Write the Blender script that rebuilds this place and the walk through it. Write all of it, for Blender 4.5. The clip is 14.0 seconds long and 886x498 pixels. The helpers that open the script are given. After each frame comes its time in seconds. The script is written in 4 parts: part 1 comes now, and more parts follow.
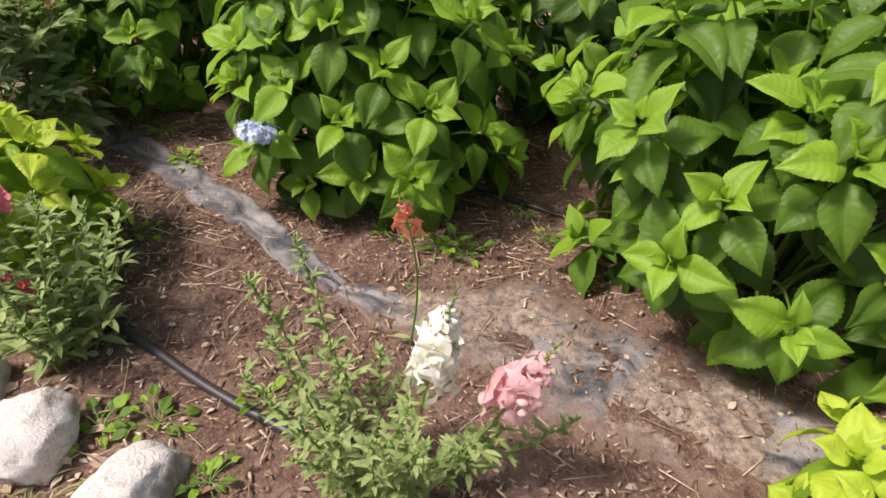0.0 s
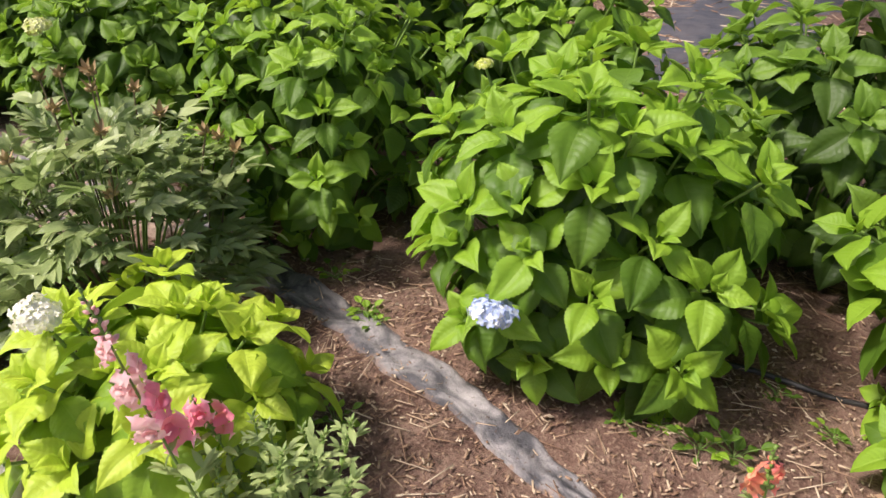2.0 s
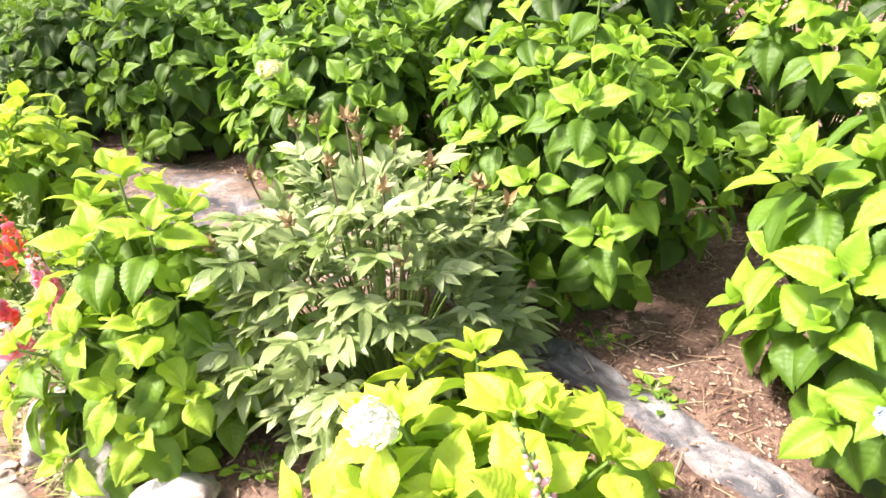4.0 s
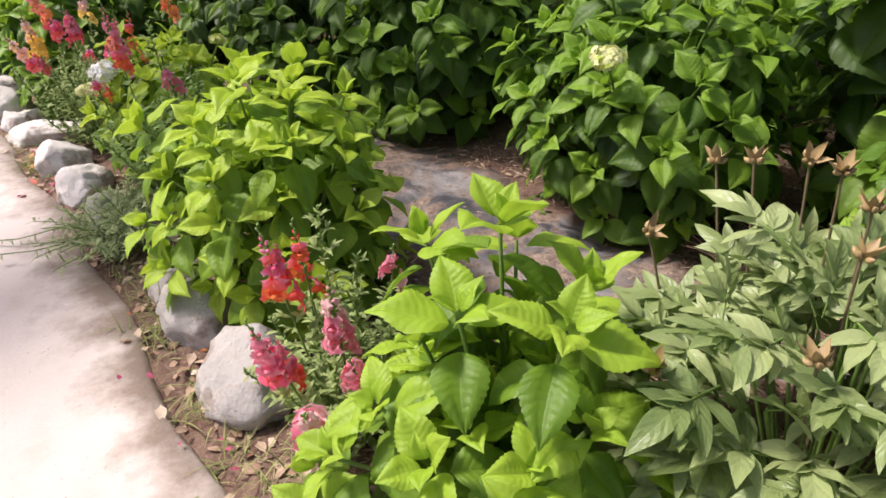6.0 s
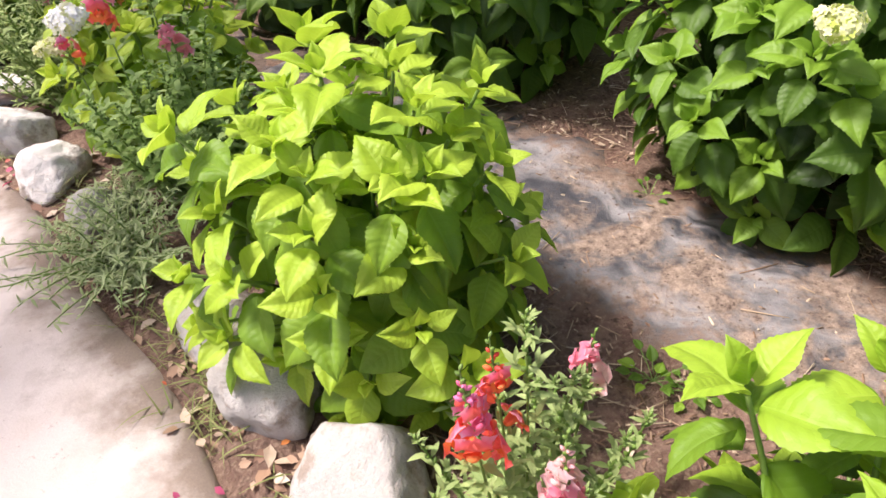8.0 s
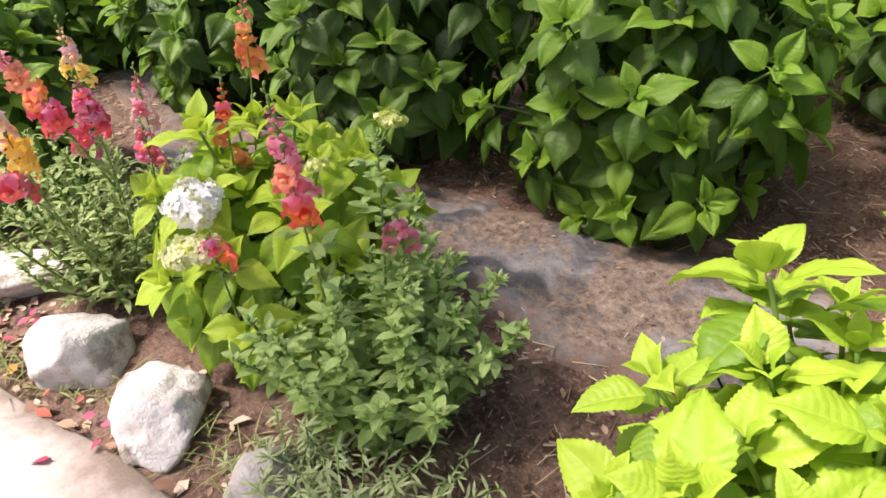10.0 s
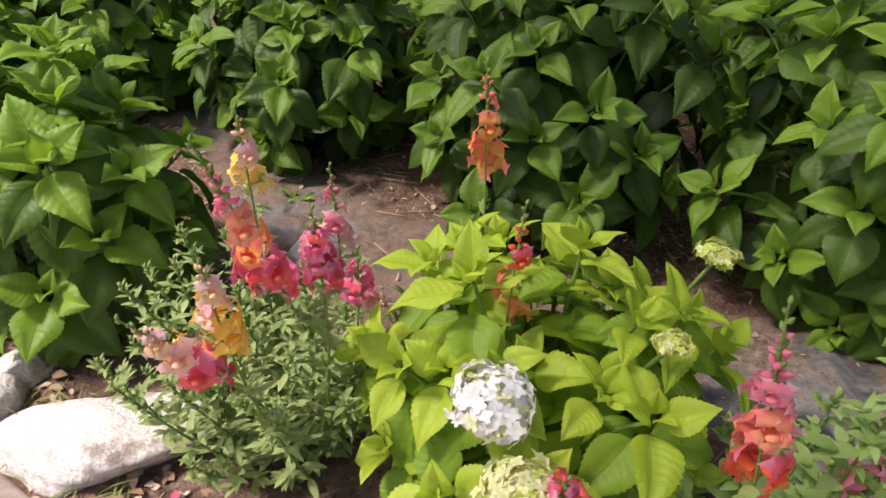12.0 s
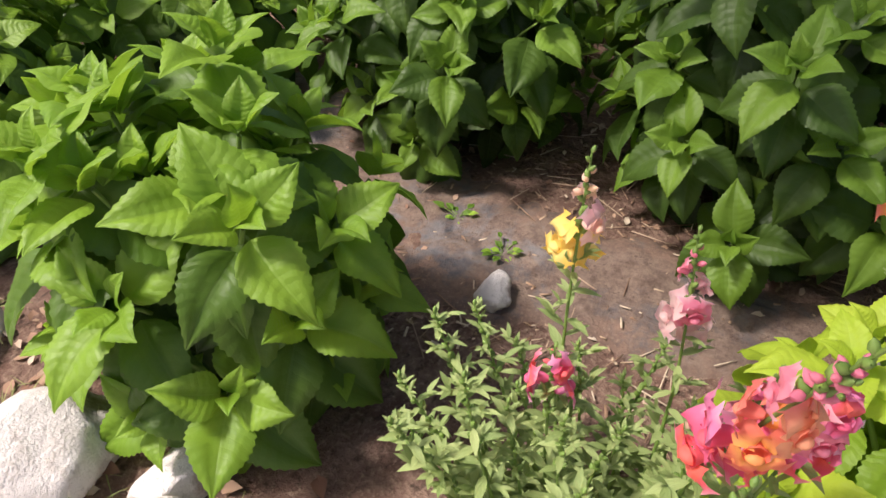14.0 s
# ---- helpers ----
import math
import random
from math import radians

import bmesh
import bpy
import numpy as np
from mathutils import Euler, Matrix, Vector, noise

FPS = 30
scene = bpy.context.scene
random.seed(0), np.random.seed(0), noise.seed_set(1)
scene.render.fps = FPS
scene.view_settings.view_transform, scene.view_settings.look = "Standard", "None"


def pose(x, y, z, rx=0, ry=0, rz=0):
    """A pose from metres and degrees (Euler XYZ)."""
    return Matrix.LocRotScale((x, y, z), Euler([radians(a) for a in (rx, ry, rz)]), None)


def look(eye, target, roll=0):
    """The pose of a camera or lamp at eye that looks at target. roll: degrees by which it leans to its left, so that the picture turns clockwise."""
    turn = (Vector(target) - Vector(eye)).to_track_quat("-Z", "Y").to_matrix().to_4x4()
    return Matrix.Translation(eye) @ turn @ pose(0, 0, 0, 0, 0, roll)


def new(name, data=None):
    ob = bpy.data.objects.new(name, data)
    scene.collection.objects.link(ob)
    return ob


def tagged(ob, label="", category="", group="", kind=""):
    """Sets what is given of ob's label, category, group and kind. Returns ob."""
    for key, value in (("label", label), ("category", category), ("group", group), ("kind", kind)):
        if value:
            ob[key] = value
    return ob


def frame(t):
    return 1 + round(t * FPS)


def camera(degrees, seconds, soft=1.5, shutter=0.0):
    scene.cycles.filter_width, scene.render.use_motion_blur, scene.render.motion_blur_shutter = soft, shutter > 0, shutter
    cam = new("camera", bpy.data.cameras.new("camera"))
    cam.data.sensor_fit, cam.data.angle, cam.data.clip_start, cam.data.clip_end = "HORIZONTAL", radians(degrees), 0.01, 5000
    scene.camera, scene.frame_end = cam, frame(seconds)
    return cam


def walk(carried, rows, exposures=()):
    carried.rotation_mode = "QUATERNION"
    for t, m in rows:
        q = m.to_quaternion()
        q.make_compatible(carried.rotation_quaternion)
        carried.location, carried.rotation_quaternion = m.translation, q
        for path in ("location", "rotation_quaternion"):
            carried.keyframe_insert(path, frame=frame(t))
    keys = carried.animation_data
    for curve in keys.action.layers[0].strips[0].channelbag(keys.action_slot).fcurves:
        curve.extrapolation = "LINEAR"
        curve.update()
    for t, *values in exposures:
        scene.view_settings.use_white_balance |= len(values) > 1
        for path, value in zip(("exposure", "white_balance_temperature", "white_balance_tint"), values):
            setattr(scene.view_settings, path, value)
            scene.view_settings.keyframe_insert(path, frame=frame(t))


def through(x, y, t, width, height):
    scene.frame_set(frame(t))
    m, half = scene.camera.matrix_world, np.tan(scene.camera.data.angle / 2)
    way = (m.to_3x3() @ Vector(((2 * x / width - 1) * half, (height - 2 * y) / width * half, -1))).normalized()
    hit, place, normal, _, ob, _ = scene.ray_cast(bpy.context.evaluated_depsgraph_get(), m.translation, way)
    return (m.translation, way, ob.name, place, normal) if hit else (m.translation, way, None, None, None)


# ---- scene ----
cam = camera(66.0, 14.0, soft=1.6)
PATH = [
    (0, (0.788, 0.754, 1.391), (2.121, 1.608, 0.169), 2.4),
    (0.5, (0.839, 0.928, 1.443), (2.032, 2.025, 0.27), -0.6),
    (1, (0.846, 1.078, 1.459), (1.939, 2.331, 0.347), -3.5),
    (1.5, (0.861, 1.287, 1.434), (2.079, 2.478, 0.386), -2.1),
    (2, (0.874, 1.456, 1.431), (2.196, 2.524, 0.377), -0.6),
    (2.5, (0.938, 1.6, 1.484), (2.394, 2.623, 0.57), -2.4),
    (3, (0.96, 1.706, 1.496), (2.436, 2.731, 0.618), -5.2),
    (3.5, (0.86, 1.829, 1.44), (2.134, 3.024, 0.467), -6.5),
    (4, (0.778, 2.062, 1.404), (1.894, 3.396, 0.417), -5.8),
    (4.2, (0.755, 2.191, 1.427), (1.809, 3.567, 0.43), -5.4),
    (6.3, (0.617, 3.222, 1.32), (1.434, 4.703, 0.255), -3.0),
    (6.5, (0.608, 3.334, 1.298), (1.442, 4.782, 0.198), -2.0),
    (7, (0.617, 3.512, 1.25), (1.511, 4.827, 0.037), 2.2),
    (7.5, (0.628, 3.72, 1.284), (1.539, 4.947, -0.005), 1.9),
    (8, (0.572, 3.91, 1.334), (1.432, 5.175, 0.046), -2.1),
    (8.5, (0.494, 4.222, 1.296), (1.382, 5.534, 0.075), -2.0),
    (8.7, (0.473, 4.342, 1.298), (1.424, 5.649, 0.12), -2.5),
    (10.8, (0.229, 5.55, 1.332), (1.441, 6.616, 0.152), 2.5),
    (11, (0.231, 5.653, 1.311), (1.458, 6.707, 0.135), 3.6),
    (11.5, (0.244, 5.903, 1.301), (1.516, 6.9, 0.123), 4.7),
    (12, (0.227, 6.048, 1.313), (1.46, 7.083, 0.126), 1.9),
    (12.5, (0.206, 6.254, 1.238), (1.422, 7.327, 0.068), 0.8),
    (13, (0.171, 6.477, 1.181), (1.38, 7.497, -0.043), 2.7),
    (13.5, (0.214, 6.619, 1.146), (1.37, 7.582, -0.172), 2.9),
    (14, (0.238, 6.791, 1.188), (1.411, 7.771, -0.102), 0.7),
]
WARM, TINT = 6450.0, 20.0              # white balance of the camera
walk(cam, [(t, look(eye, target, roll)) for t, eye, target, roll in PATH],
     ((0.0, 0.1, WARM, TINT), (0.5, 0.66, WARM, TINT), (1.0, 0.82, WARM, TINT), (1.5, 0.65, WARM, TINT), (2.0, 0.35, WARM, TINT), (2.5, 0.2, WARM, TINT), (3.0, 0.2, WARM, TINT), (3.5, 0.95, WARM, TINT), (4.0, 1.6, WARM, TINT), (4.2, 1.6, WARM, TINT), (6.3, 0.2, WARM - 120, TINT), (7.0, 0.3, WARM - 120, TINT), (7.6, 0.52, WARM - 120, TINT), (8.5, 0.82, WARM - 120, TINT), (8.7, 0.82, WARM - 120, TINT), (10.8, 0.5, WARM, TINT), (11.5, 0.28, WARM, TINT), (12.5, 0.28, WARM, TINT), (13.0, 0.26, WARM, TINT), (14.0, 0.42, WARM, TINT)))

# ---------------------------------------------------------------- world and light
SUN_ELEV, SUN_AZ = 57.0, 312.0          # degrees; azimuth clockwise from +y
world = bpy.data.worlds.new("sky_world")
scene.world = world
world.use_nodes = True
wn = world.node_tree
sky = wn.nodes.new("ShaderNodeTexSky")
sky.sky_type = "NISHITA"
sky.sun_disc = False
sky.sun_elevation = radians(SUN_ELEV)
sky.sun_rotation = radians(SUN_AZ)
sky.air_density, sky.dust_density, sky.ozone_density = 1.0, 5.0, 0.6
wn.links.new(sky.outputs[0], wn.nodes["Background"].inputs[0])
wn.nodes["Background"].inputs[1].default_value = 0.12
sun_data = bpy.data.lights.new("sun", "SUN")
sun_data.energy, sun_data.angle, sun_data.color = 4.2, radians(9), (1.0, 0.95, 0.87)
sun = new("sun", sun_data)
sd = Vector((math.sin(radians(SUN_AZ)) * math.cos(radians(SUN_ELEV)),
             math.cos(radians(SUN_AZ)) * math.cos(radians(SUN_ELEV)), math.sin(radians(SUN_ELEV))))
sun.matrix_world = look(sd * 30, (0, 0, 0))
scene.view_settings.exposure = 0.0


# ---------------------------------------------------------------- material helpers
class Mat:
    """A node material under construction."""
    def __init__(self, name):
        self.m = bpy.data.materials.new(name)
        self.m.use_nodes = True
        self.t = self.m.node_tree
        self.b = self.t.nodes["Principled BSDF"]
        self.out = self.t.nodes["Material Output"]

    def n(self, kind, **inputs):
        node = self.t.nodes.new(kind)
        for key, value in inputs.items():
            self.put(node.inputs[key.replace("_", " ")], value)
        return node

    def put(self, socket, value):
        if isinstance(value, bpy.types.NodeSocket):
            self.t.links.new(value, socket)
        else:
            socket.default_value = value

    def math(self, op, a, b=0.0, clamp=False):
        node = self.t.nodes.new("ShaderNodeMath")
        node.operation, node.use_clamp = op, clamp
        self.put(node.inputs[0], a)
        self.put(node.inputs[1], b)
        return node.outputs[0]

    def mix(self, f, a, b, blend="MIX"):
        node = self.t.nodes.new("ShaderNodeMix")
        node.data_type, node.blend_type = "RGBA", blend
        self.put(node.inputs[0], f)
        for s, v in ((node.inputs[6], a), (node.inputs[7], b)):
            self.put(s, (*v, 1) if isinstance(v, tuple) and len(v) == 3 else v)
        return node.outputs[2]

    def ramp(self, f, stops, colour=False):
        node = self.t.nodes.new("ShaderNodeValToRGB")
        while len(node.color_ramp.elements) < len(stops):
            node.color_ramp.elements.new(0.5)
        for e, (p, c) in zip(node.color_ramp.elements, stops):
            e.position = p
            e.color = (*c, 1) if isinstance(c, tuple) else (c, c, c, 1)
        self.put(node.inputs[0], f)
        return node.outputs[0]

    def noise(self, scale, detail=4.0, rough=0.55, vector=None, distort=0.0):
        node = self.n("ShaderNodeTexNoise", Scale=scale, Detail=detail, Roughness=rough, Distortion=distort)
        if vector is not None:
            self.put(node.inputs["Vector"], vector)
        return node.outputs["Fac"]

    def coords(self, which="Object"):
        return self.t.nodes.new("ShaderNodeTexCoord").outputs[which]

    def bump(self, height, strength=0.5, distance=0.01):
        node = self.n("ShaderNodeBump", Strength=strength, Distance=distance, Height=height)
        self.put(self.b.inputs["Normal"], node.outputs[0])
        return node.outputs[0]

    def random(self, island=False):
        if island:
            return self.t.nodes.new("ShaderNodeNewGeometry").outputs["Random Per Island"]
        return self.t.nodes.new("ShaderNodeObjectInfo").outputs["Random"]

    def done(self, colour=None, rough=0.6, **more):
        if colour is not None:
            self.put(self.b.inputs["Base Color"], (*colour, 1) if isinstance(colour, tuple) and len(colour) == 3 else colour)
        self.put(self.b.inputs["Roughness"], rough)
        for key, value in more.items():
            self.put(self.b.inputs[key.replace("_", " ")], value)
        return self.m

    def thin(self, colour, amount):
        """Light shining through a thin leaf or petal."""
        tr = self.n("ShaderNodeBsdfTranslucent", Color=colour)
        mx = self.n("ShaderNodeMixShader", Fac=amount)
        self.t.links.new(self.b.outputs[0], mx.inputs[1])
        self.t.links.new(tr.outputs[0], mx.inputs[2])
        self.t.links.new(mx.outputs[0], self.out.inputs[0])
        return self.m


def leaf_material(name, low, high, vein, through, island=False, rough=0.38, veins=9.0, amount=0.38):
    """A leaf: colour that varies from leaf to leaf, a paler midrib and side veins, puckered between them."""
    k = Mat(name)
    uv = k.n("ShaderNodeSeparateXYZ", Vector=k.coords("UV"))
    a = k.math("MULTIPLY", k.math("ABSOLUTE", k.math("SUBTRACT", uv.outputs[0], 0.5)), 2.0)
    rib = k.math("SUBTRACT", 1.0, k.math("MULTIPLY", a, 14.0), clamp=True)
    line = k.math("SUBTRACT", k.math("MULTIPLY", uv.outputs[1], veins), k.math("MULTIPLY", a, 1.6))
    line = k.math("ADD", line, k.math("MULTIPLY", k.noise(5.0, 3.0, vector=k.coords("UV")), 0.9))
    saw = k.math("ABSOLUTE", k.math("SUBTRACT", k.math("FRACT", line), 0.5))
    side = k.math("SUBTRACT", 1.0, k.math("MULTIPLY", saw, 9.0), clamp=True)
    rnd = k.random(island)
    base = k.mix(rnd, low, high)
    blot = k.noise(9.0, 3.0, vector=k.coords("UV"))
    base = k.mix(k.math("MULTIPLY", blot, 0.45), base, high)
    edge = k.noise(3.0, 5.0, vector=k.coords("Object"))
    base = k.mix(k.ramp(edge, [(0.66, 0.0), (0.78, 0.35)]), base, (0.33, 0.30, 0.09))
    veined = k.math("ADD", k.math("MULTIPLY", rib, 0.34), k.math("MULTIPLY", side, 0.10), clamp=True)
    col = k.mix(veined, base, vein)
    pillow = k.math("MULTIPLY", k.math("POWER", k.math("MULTIPLY", saw, 2.0), 0.8), 0.9)
    height = k.math("SUBTRACT", k.math("ADD", pillow, k.math("MULTIPLY", k.noise(14.0, 3.0, vector=k.coords("UV")), 0.9)), rib)
    k.bump(height, 0.26, 0.004)
    k.done(col, k.math("ADD", rough, k.math("MULTIPLY", blot, 0.25)), Specular_IOR_Level=0.40)
    return k.thin(k.mix(rnd, through, high), amount)


GREEN = [((0.037, 0.082, 0.010), (0.069, 0.140, 0.017), (0.120, 0.21, 0.034), (0.120, 0.25, 0.017)),
         ((0.078, 0.165, 0.014), (0.129, 0.245, 0.022), (0.195, 0.32, 0.051), (0.222, 0.40, 0.022)),
         ((0.162, 0.300, 0.020), (0.246, 0.405, 0.031), (0.305, 0.46, 0.068), (0.352, 0.55, 0.034))]
LIME = [((0.088, 0.175, 0.014), (0.149, 0.262, 0.022), (0.246, 0.36, 0.065), (0.237, 0.40, 0.028)),
        ((0.172, 0.310, 0.021), (0.270, 0.425, 0.030), (0.350, 0.50, 0.085), (0.379, 0.57, 0.036)),
        ((0.330, 0.470, 0.030), (0.445, 0.570, 0.050), (0.472, 0.60, 0.114), (0.501, 0.66, 0.050))]
# darker greens: the tall hydrangea's own tone, and shade painted into back bushes
DARK_AND_SHADED = [((0.024, 0.052, 0.009), (0.047, 0.092, 0.014), (0.084, 0.15, 0.034), (0.074, 0.16, 0.017)),
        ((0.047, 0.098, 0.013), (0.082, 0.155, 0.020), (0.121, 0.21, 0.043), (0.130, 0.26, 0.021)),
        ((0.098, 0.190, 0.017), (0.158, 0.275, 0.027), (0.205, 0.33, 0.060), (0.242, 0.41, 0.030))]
AGE = (0.80, 0.97, 1.12)                # old leaves deeper, young ones paler
GREEN, LIME, DARK_AND_SHADED = ([[tuple(min(0.72, c * k) for c in col) for col in row] for row, k in zip(tab, AGE)] for tab in (GREEN, LIME, DARK_AND_SHADED))
FRESH = [[tuple(0.30 * a + 0.70 * b for a, b in zip(p, q)) for p, q in zip(g, l)] for g, l in zip(GREEN, LIME)]
# halfway tone: the broad-leaved bush's own, elsewhere shade put into the leaf colour
DEEP_AND_SHADED = [[tuple(0.5 * a + 0.5 * b for a, b in zip(p, q)) for p, q in zip(g, l)] for g, l in zip(GREEN, DARK_AND_SHADED)]
SPRING = [[tuple(0.62 * a + 0.38 * b for a, b in zip(p, q)) for p, q in zip(g, l)] for g, l in zip(GREEN, LIME)]
LEAF_MATS = {}
for kind_name, table in (("green", GREEN), ("lime", LIME), ("fresh", FRESH), ("spring", SPRING), ("deep", DEEP_AND_SHADED), ("dark", DARK_AND_SHADED)):
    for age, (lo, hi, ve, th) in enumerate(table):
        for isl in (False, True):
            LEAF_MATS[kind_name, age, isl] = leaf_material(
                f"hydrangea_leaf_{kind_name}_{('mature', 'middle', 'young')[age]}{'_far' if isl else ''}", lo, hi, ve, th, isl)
PEONY_LEAF = leaf_material("peony_leaf", (0.135, 0.205, 0.056), (0.41, 0.485, 0.205), (0.41, 0.47, 0.22), (0.28, 0.41, 0.10),
                           False, 0.18, 5.0, 0.30)
FRESH_SNAP_LEAF = leaf_material("fresh_snapdragon_leaf", (0.20, 0.33, 0.07), (0.42, 0.56, 0.19), (0.40, 0.52, 0.20), (0.34, 0.52, 0.09),
                                True, 0.45, 4.0, 0.28)
SNAP_LEAF = leaf_material("snapdragon_leaf", (0.175, 0.260, 0.075), (0.40, 0.48, 0.18), (0.32, 0.42, 0.17), (0.30, 0.44, 0.09),
                          True, 0.5, 3.0, 0.25)
HERB_LEAF = leaf_material("herb_leaf", (0.22, 0.29, 0.11), (0.46, 0.52, 0.27), (0.40, 0.48, 0.24), (0.32, 0.44, 0.12), True, 0.6, 3.0, 0.25)
GRASS_LEAF = leaf_material("grass_blade", (0.14, 0.20, 0.05), (0.36, 0.36, 0.14), (0.36, 0.38, 0.16), (0.3, 0.4, 0.1), True, 0.6, 1.0, 0.25)


def plain_stalk(name, a, b):
    k = Mat(name)
    col = k.mix(k.noise(30.0, 4.0, vector=k.coords()), a, b)
    k.bump(k.noise(90.0, 2.0, vector=k.coords()), 0.3, 0.002)
    return k.done(col, 0.55)


STEM_GREEN = plain_stalk("green_stem", (0.10, 0.19, 0.03), (0.20, 0.30, 0.06))
STEM_BROWN = plain_stalk("brown_woody_stem", (0.10, 0.07, 0.035), (0.22, 0.17, 0.09))
POD = plain_stalk("dry_seed_pod", (0.20, 0.12, 0.045), (0.50, 0.37, 0.17))


def petal_material(name, inner, outer, through=0.30, pale_rim=0.12):
    """A petal that runs from one colour at its throat to another at its rim."""
    k = Mat(name)
    uv = k.n("ShaderNodeSeparateXYZ", Vector=k.coords("UV"))
    f = k.math("ADD", uv.outputs[1], k.math("MULTIPLY", k.math("SUBTRACT", k.random(), 0.5), 0.5), clamp=True)
    col = k.mix(k.ramp(f, [(0.25, 0.0), (0.75, 1.0)]), inner, outer)
    col = k.mix(k.math("MULTIPLY", k.noise(2.5, 3.0, vector=k.coords()), 0.06), col, (0.9, 0.75, 0.7))
    col = k.mix(k.ramp(uv.outputs[1], [(0.72, 0.0), (1.0, pale_rim)]), col, (0.93, 0.80, 0.80))
    k.done(col, 0.55, Specular_IOR_Level=0.3)
    return k.thin(col, through)


PETALS = {
    "red": petal_material("red_petal", (0.92, 0.24, 0.05), (0.88, 0.08, 0.06)),
    "pink": petal_material("pink_petal", (0.88, 0.30, 0.38), (0.88, 0.26, 0.38), 0.42, 0.55),
    "magenta": petal_material("magenta_petal", (0.90, 0.16, 0.12), (0.88, 0.11, 0.23), 0.30, 0.35),
    "violet": petal_material("violet_petal", (0.82, 0.12, 0.24), (0.82, 0.24, 0.45), 0.30, 0.30),
    "orange": petal_material("orange_petal", (0.96, 0.44, 0.10), (0.94, 0.21, 0.13)),
    "yellow": petal_material("golden_yellow_petal", (0.96, 0.76, 0.24), (0.96, 0.62, 0.07), 0.42, 0.06),
    "peach": petal_material("peach_petal", (0.93, 0.66, 0.34), (0.92, 0.58, 0.50)),
    "salmon": petal_material("salmon_petal", (0.95, 0.42, 0.22), (0.92, 0.22, 0.17)),
    "rose": petal_material("rose_petal", (0.86, 0.62, 0.58), (0.86, 0.48, 0.50), 0.42, 0.5),
    "white": petal_material("white_petal", (0.88, 0.88, 0.66), (0.90, 0.90, 0.84)),
    "blue": petal_material("pale_blue_petal", (0.62, 0.70, 0.78), (0.36, 0.48, 0.80)),
    "milky": petal_material("milky_white_petal", (0.92, 0.92, 0.82), (0.91, 0.92, 0.94), 0.2),
    "cream": petal_material("cream_petal", (0.74, 0.78, 0.34), (0.88, 0.87, 0.56)),
    "lime": petal_material("lime_petal", (0.48, 0.60, 0.08), (0.66, 0.72, 0.16)),
}


def soil_material():
    k = Mat("dark_garden_soil")
    p = k.coords("Object")
    big, mid, fine = k.noise(1.3, 5.0, vector=p), k.noise(9.0, 6.0, 0.65, p), k.noise(75.0, 5.0, 0.7, p)
    col = k.mix(k.ramp(big, [(0.35, 0.0), (0.65, 1.0)]), (0.085, 0.047, 0.034), (0.205, 0.122, 0.090))
    col = k.mix(k.ramp(mid, [(0.42, 0.0), (0.70, 1.0)]), col, (0.27, 0.178, 0.130))
    col = k.mix(k.ramp(fine, [(0.50, 0.0), (0.70, 0.85)]), col, (0.36, 0.26, 0.185))
    col = k.mix(k.ramp(k.noise(38.0, 3.0, 0.6, p), [(0.30, 0.7), (0.45, 0.0)]), col, (0.035, 0.024, 0.018))
    h = k.math("ADD", k.math("MULTIPLY", mid, 1.0), k.math("MULTIPLY", fine, 0.7))
    k.bump(h, 0.9, 0.02)
    return k.done(col, 0.92, Specular_IOR_Level=0.2)


def concrete_material():
    k = Mat("pale_worn_concrete")
    p = k.coords("Object")
    big, mid, fine = k.noise(1.1, 5.0, vector=p), k.noise(6.0, 6.0, 0.65, p), k.noise(120.0, 4.0, 0.7, p)
    col = k.mix(k.ramp(big, [(0.3, 0.0), (0.7, 1.0)]), (0.55, 0.475, 0.42), (0.67, 0.595, 0.54))
    col = k.mix(k.ramp(mid, [(0.5, 0.0), (0.75, 0.55)]), col, (0.42, 0.33, 0.26))
    col = k.mix(k.math("MULTIPLY", fine, 0.35), col, (0.60, 0.525, 0.475))
    col = k.mix(k.ramp(k.noise(55.0, 3.0, 0.5, p), [(0.22, 0.6), (0.32, 0.0)]), col, (0.25, 0.19, 0.15))
    pos = k.n("ShaderNodeSeparateXYZ", Vector=p)
    rim = k.math("ADD", pos.outputs[0], k.math("MULTIPLY", pos.outputs[1], 0.118))
    rim = k.math("ADD", rim, k.math("MULTIPLY", k.math("SUBTRACT", k.noise(4.0, 6.0, 0.65, p), 0.5), 0.75))
    col = k.mix(k.ramp(k.math("SUBTRACT", rim, 0.5), [(0.50, 0.0), (0.70, 0.88)]), col, k.mix(fine, (0.15, 0.105, 0.075), (0.30, 0.225, 0.165)))
    k.bump(k.math("ADD", fine, mid), 0.35, 0.006)
    return k.done(col, 0.88)


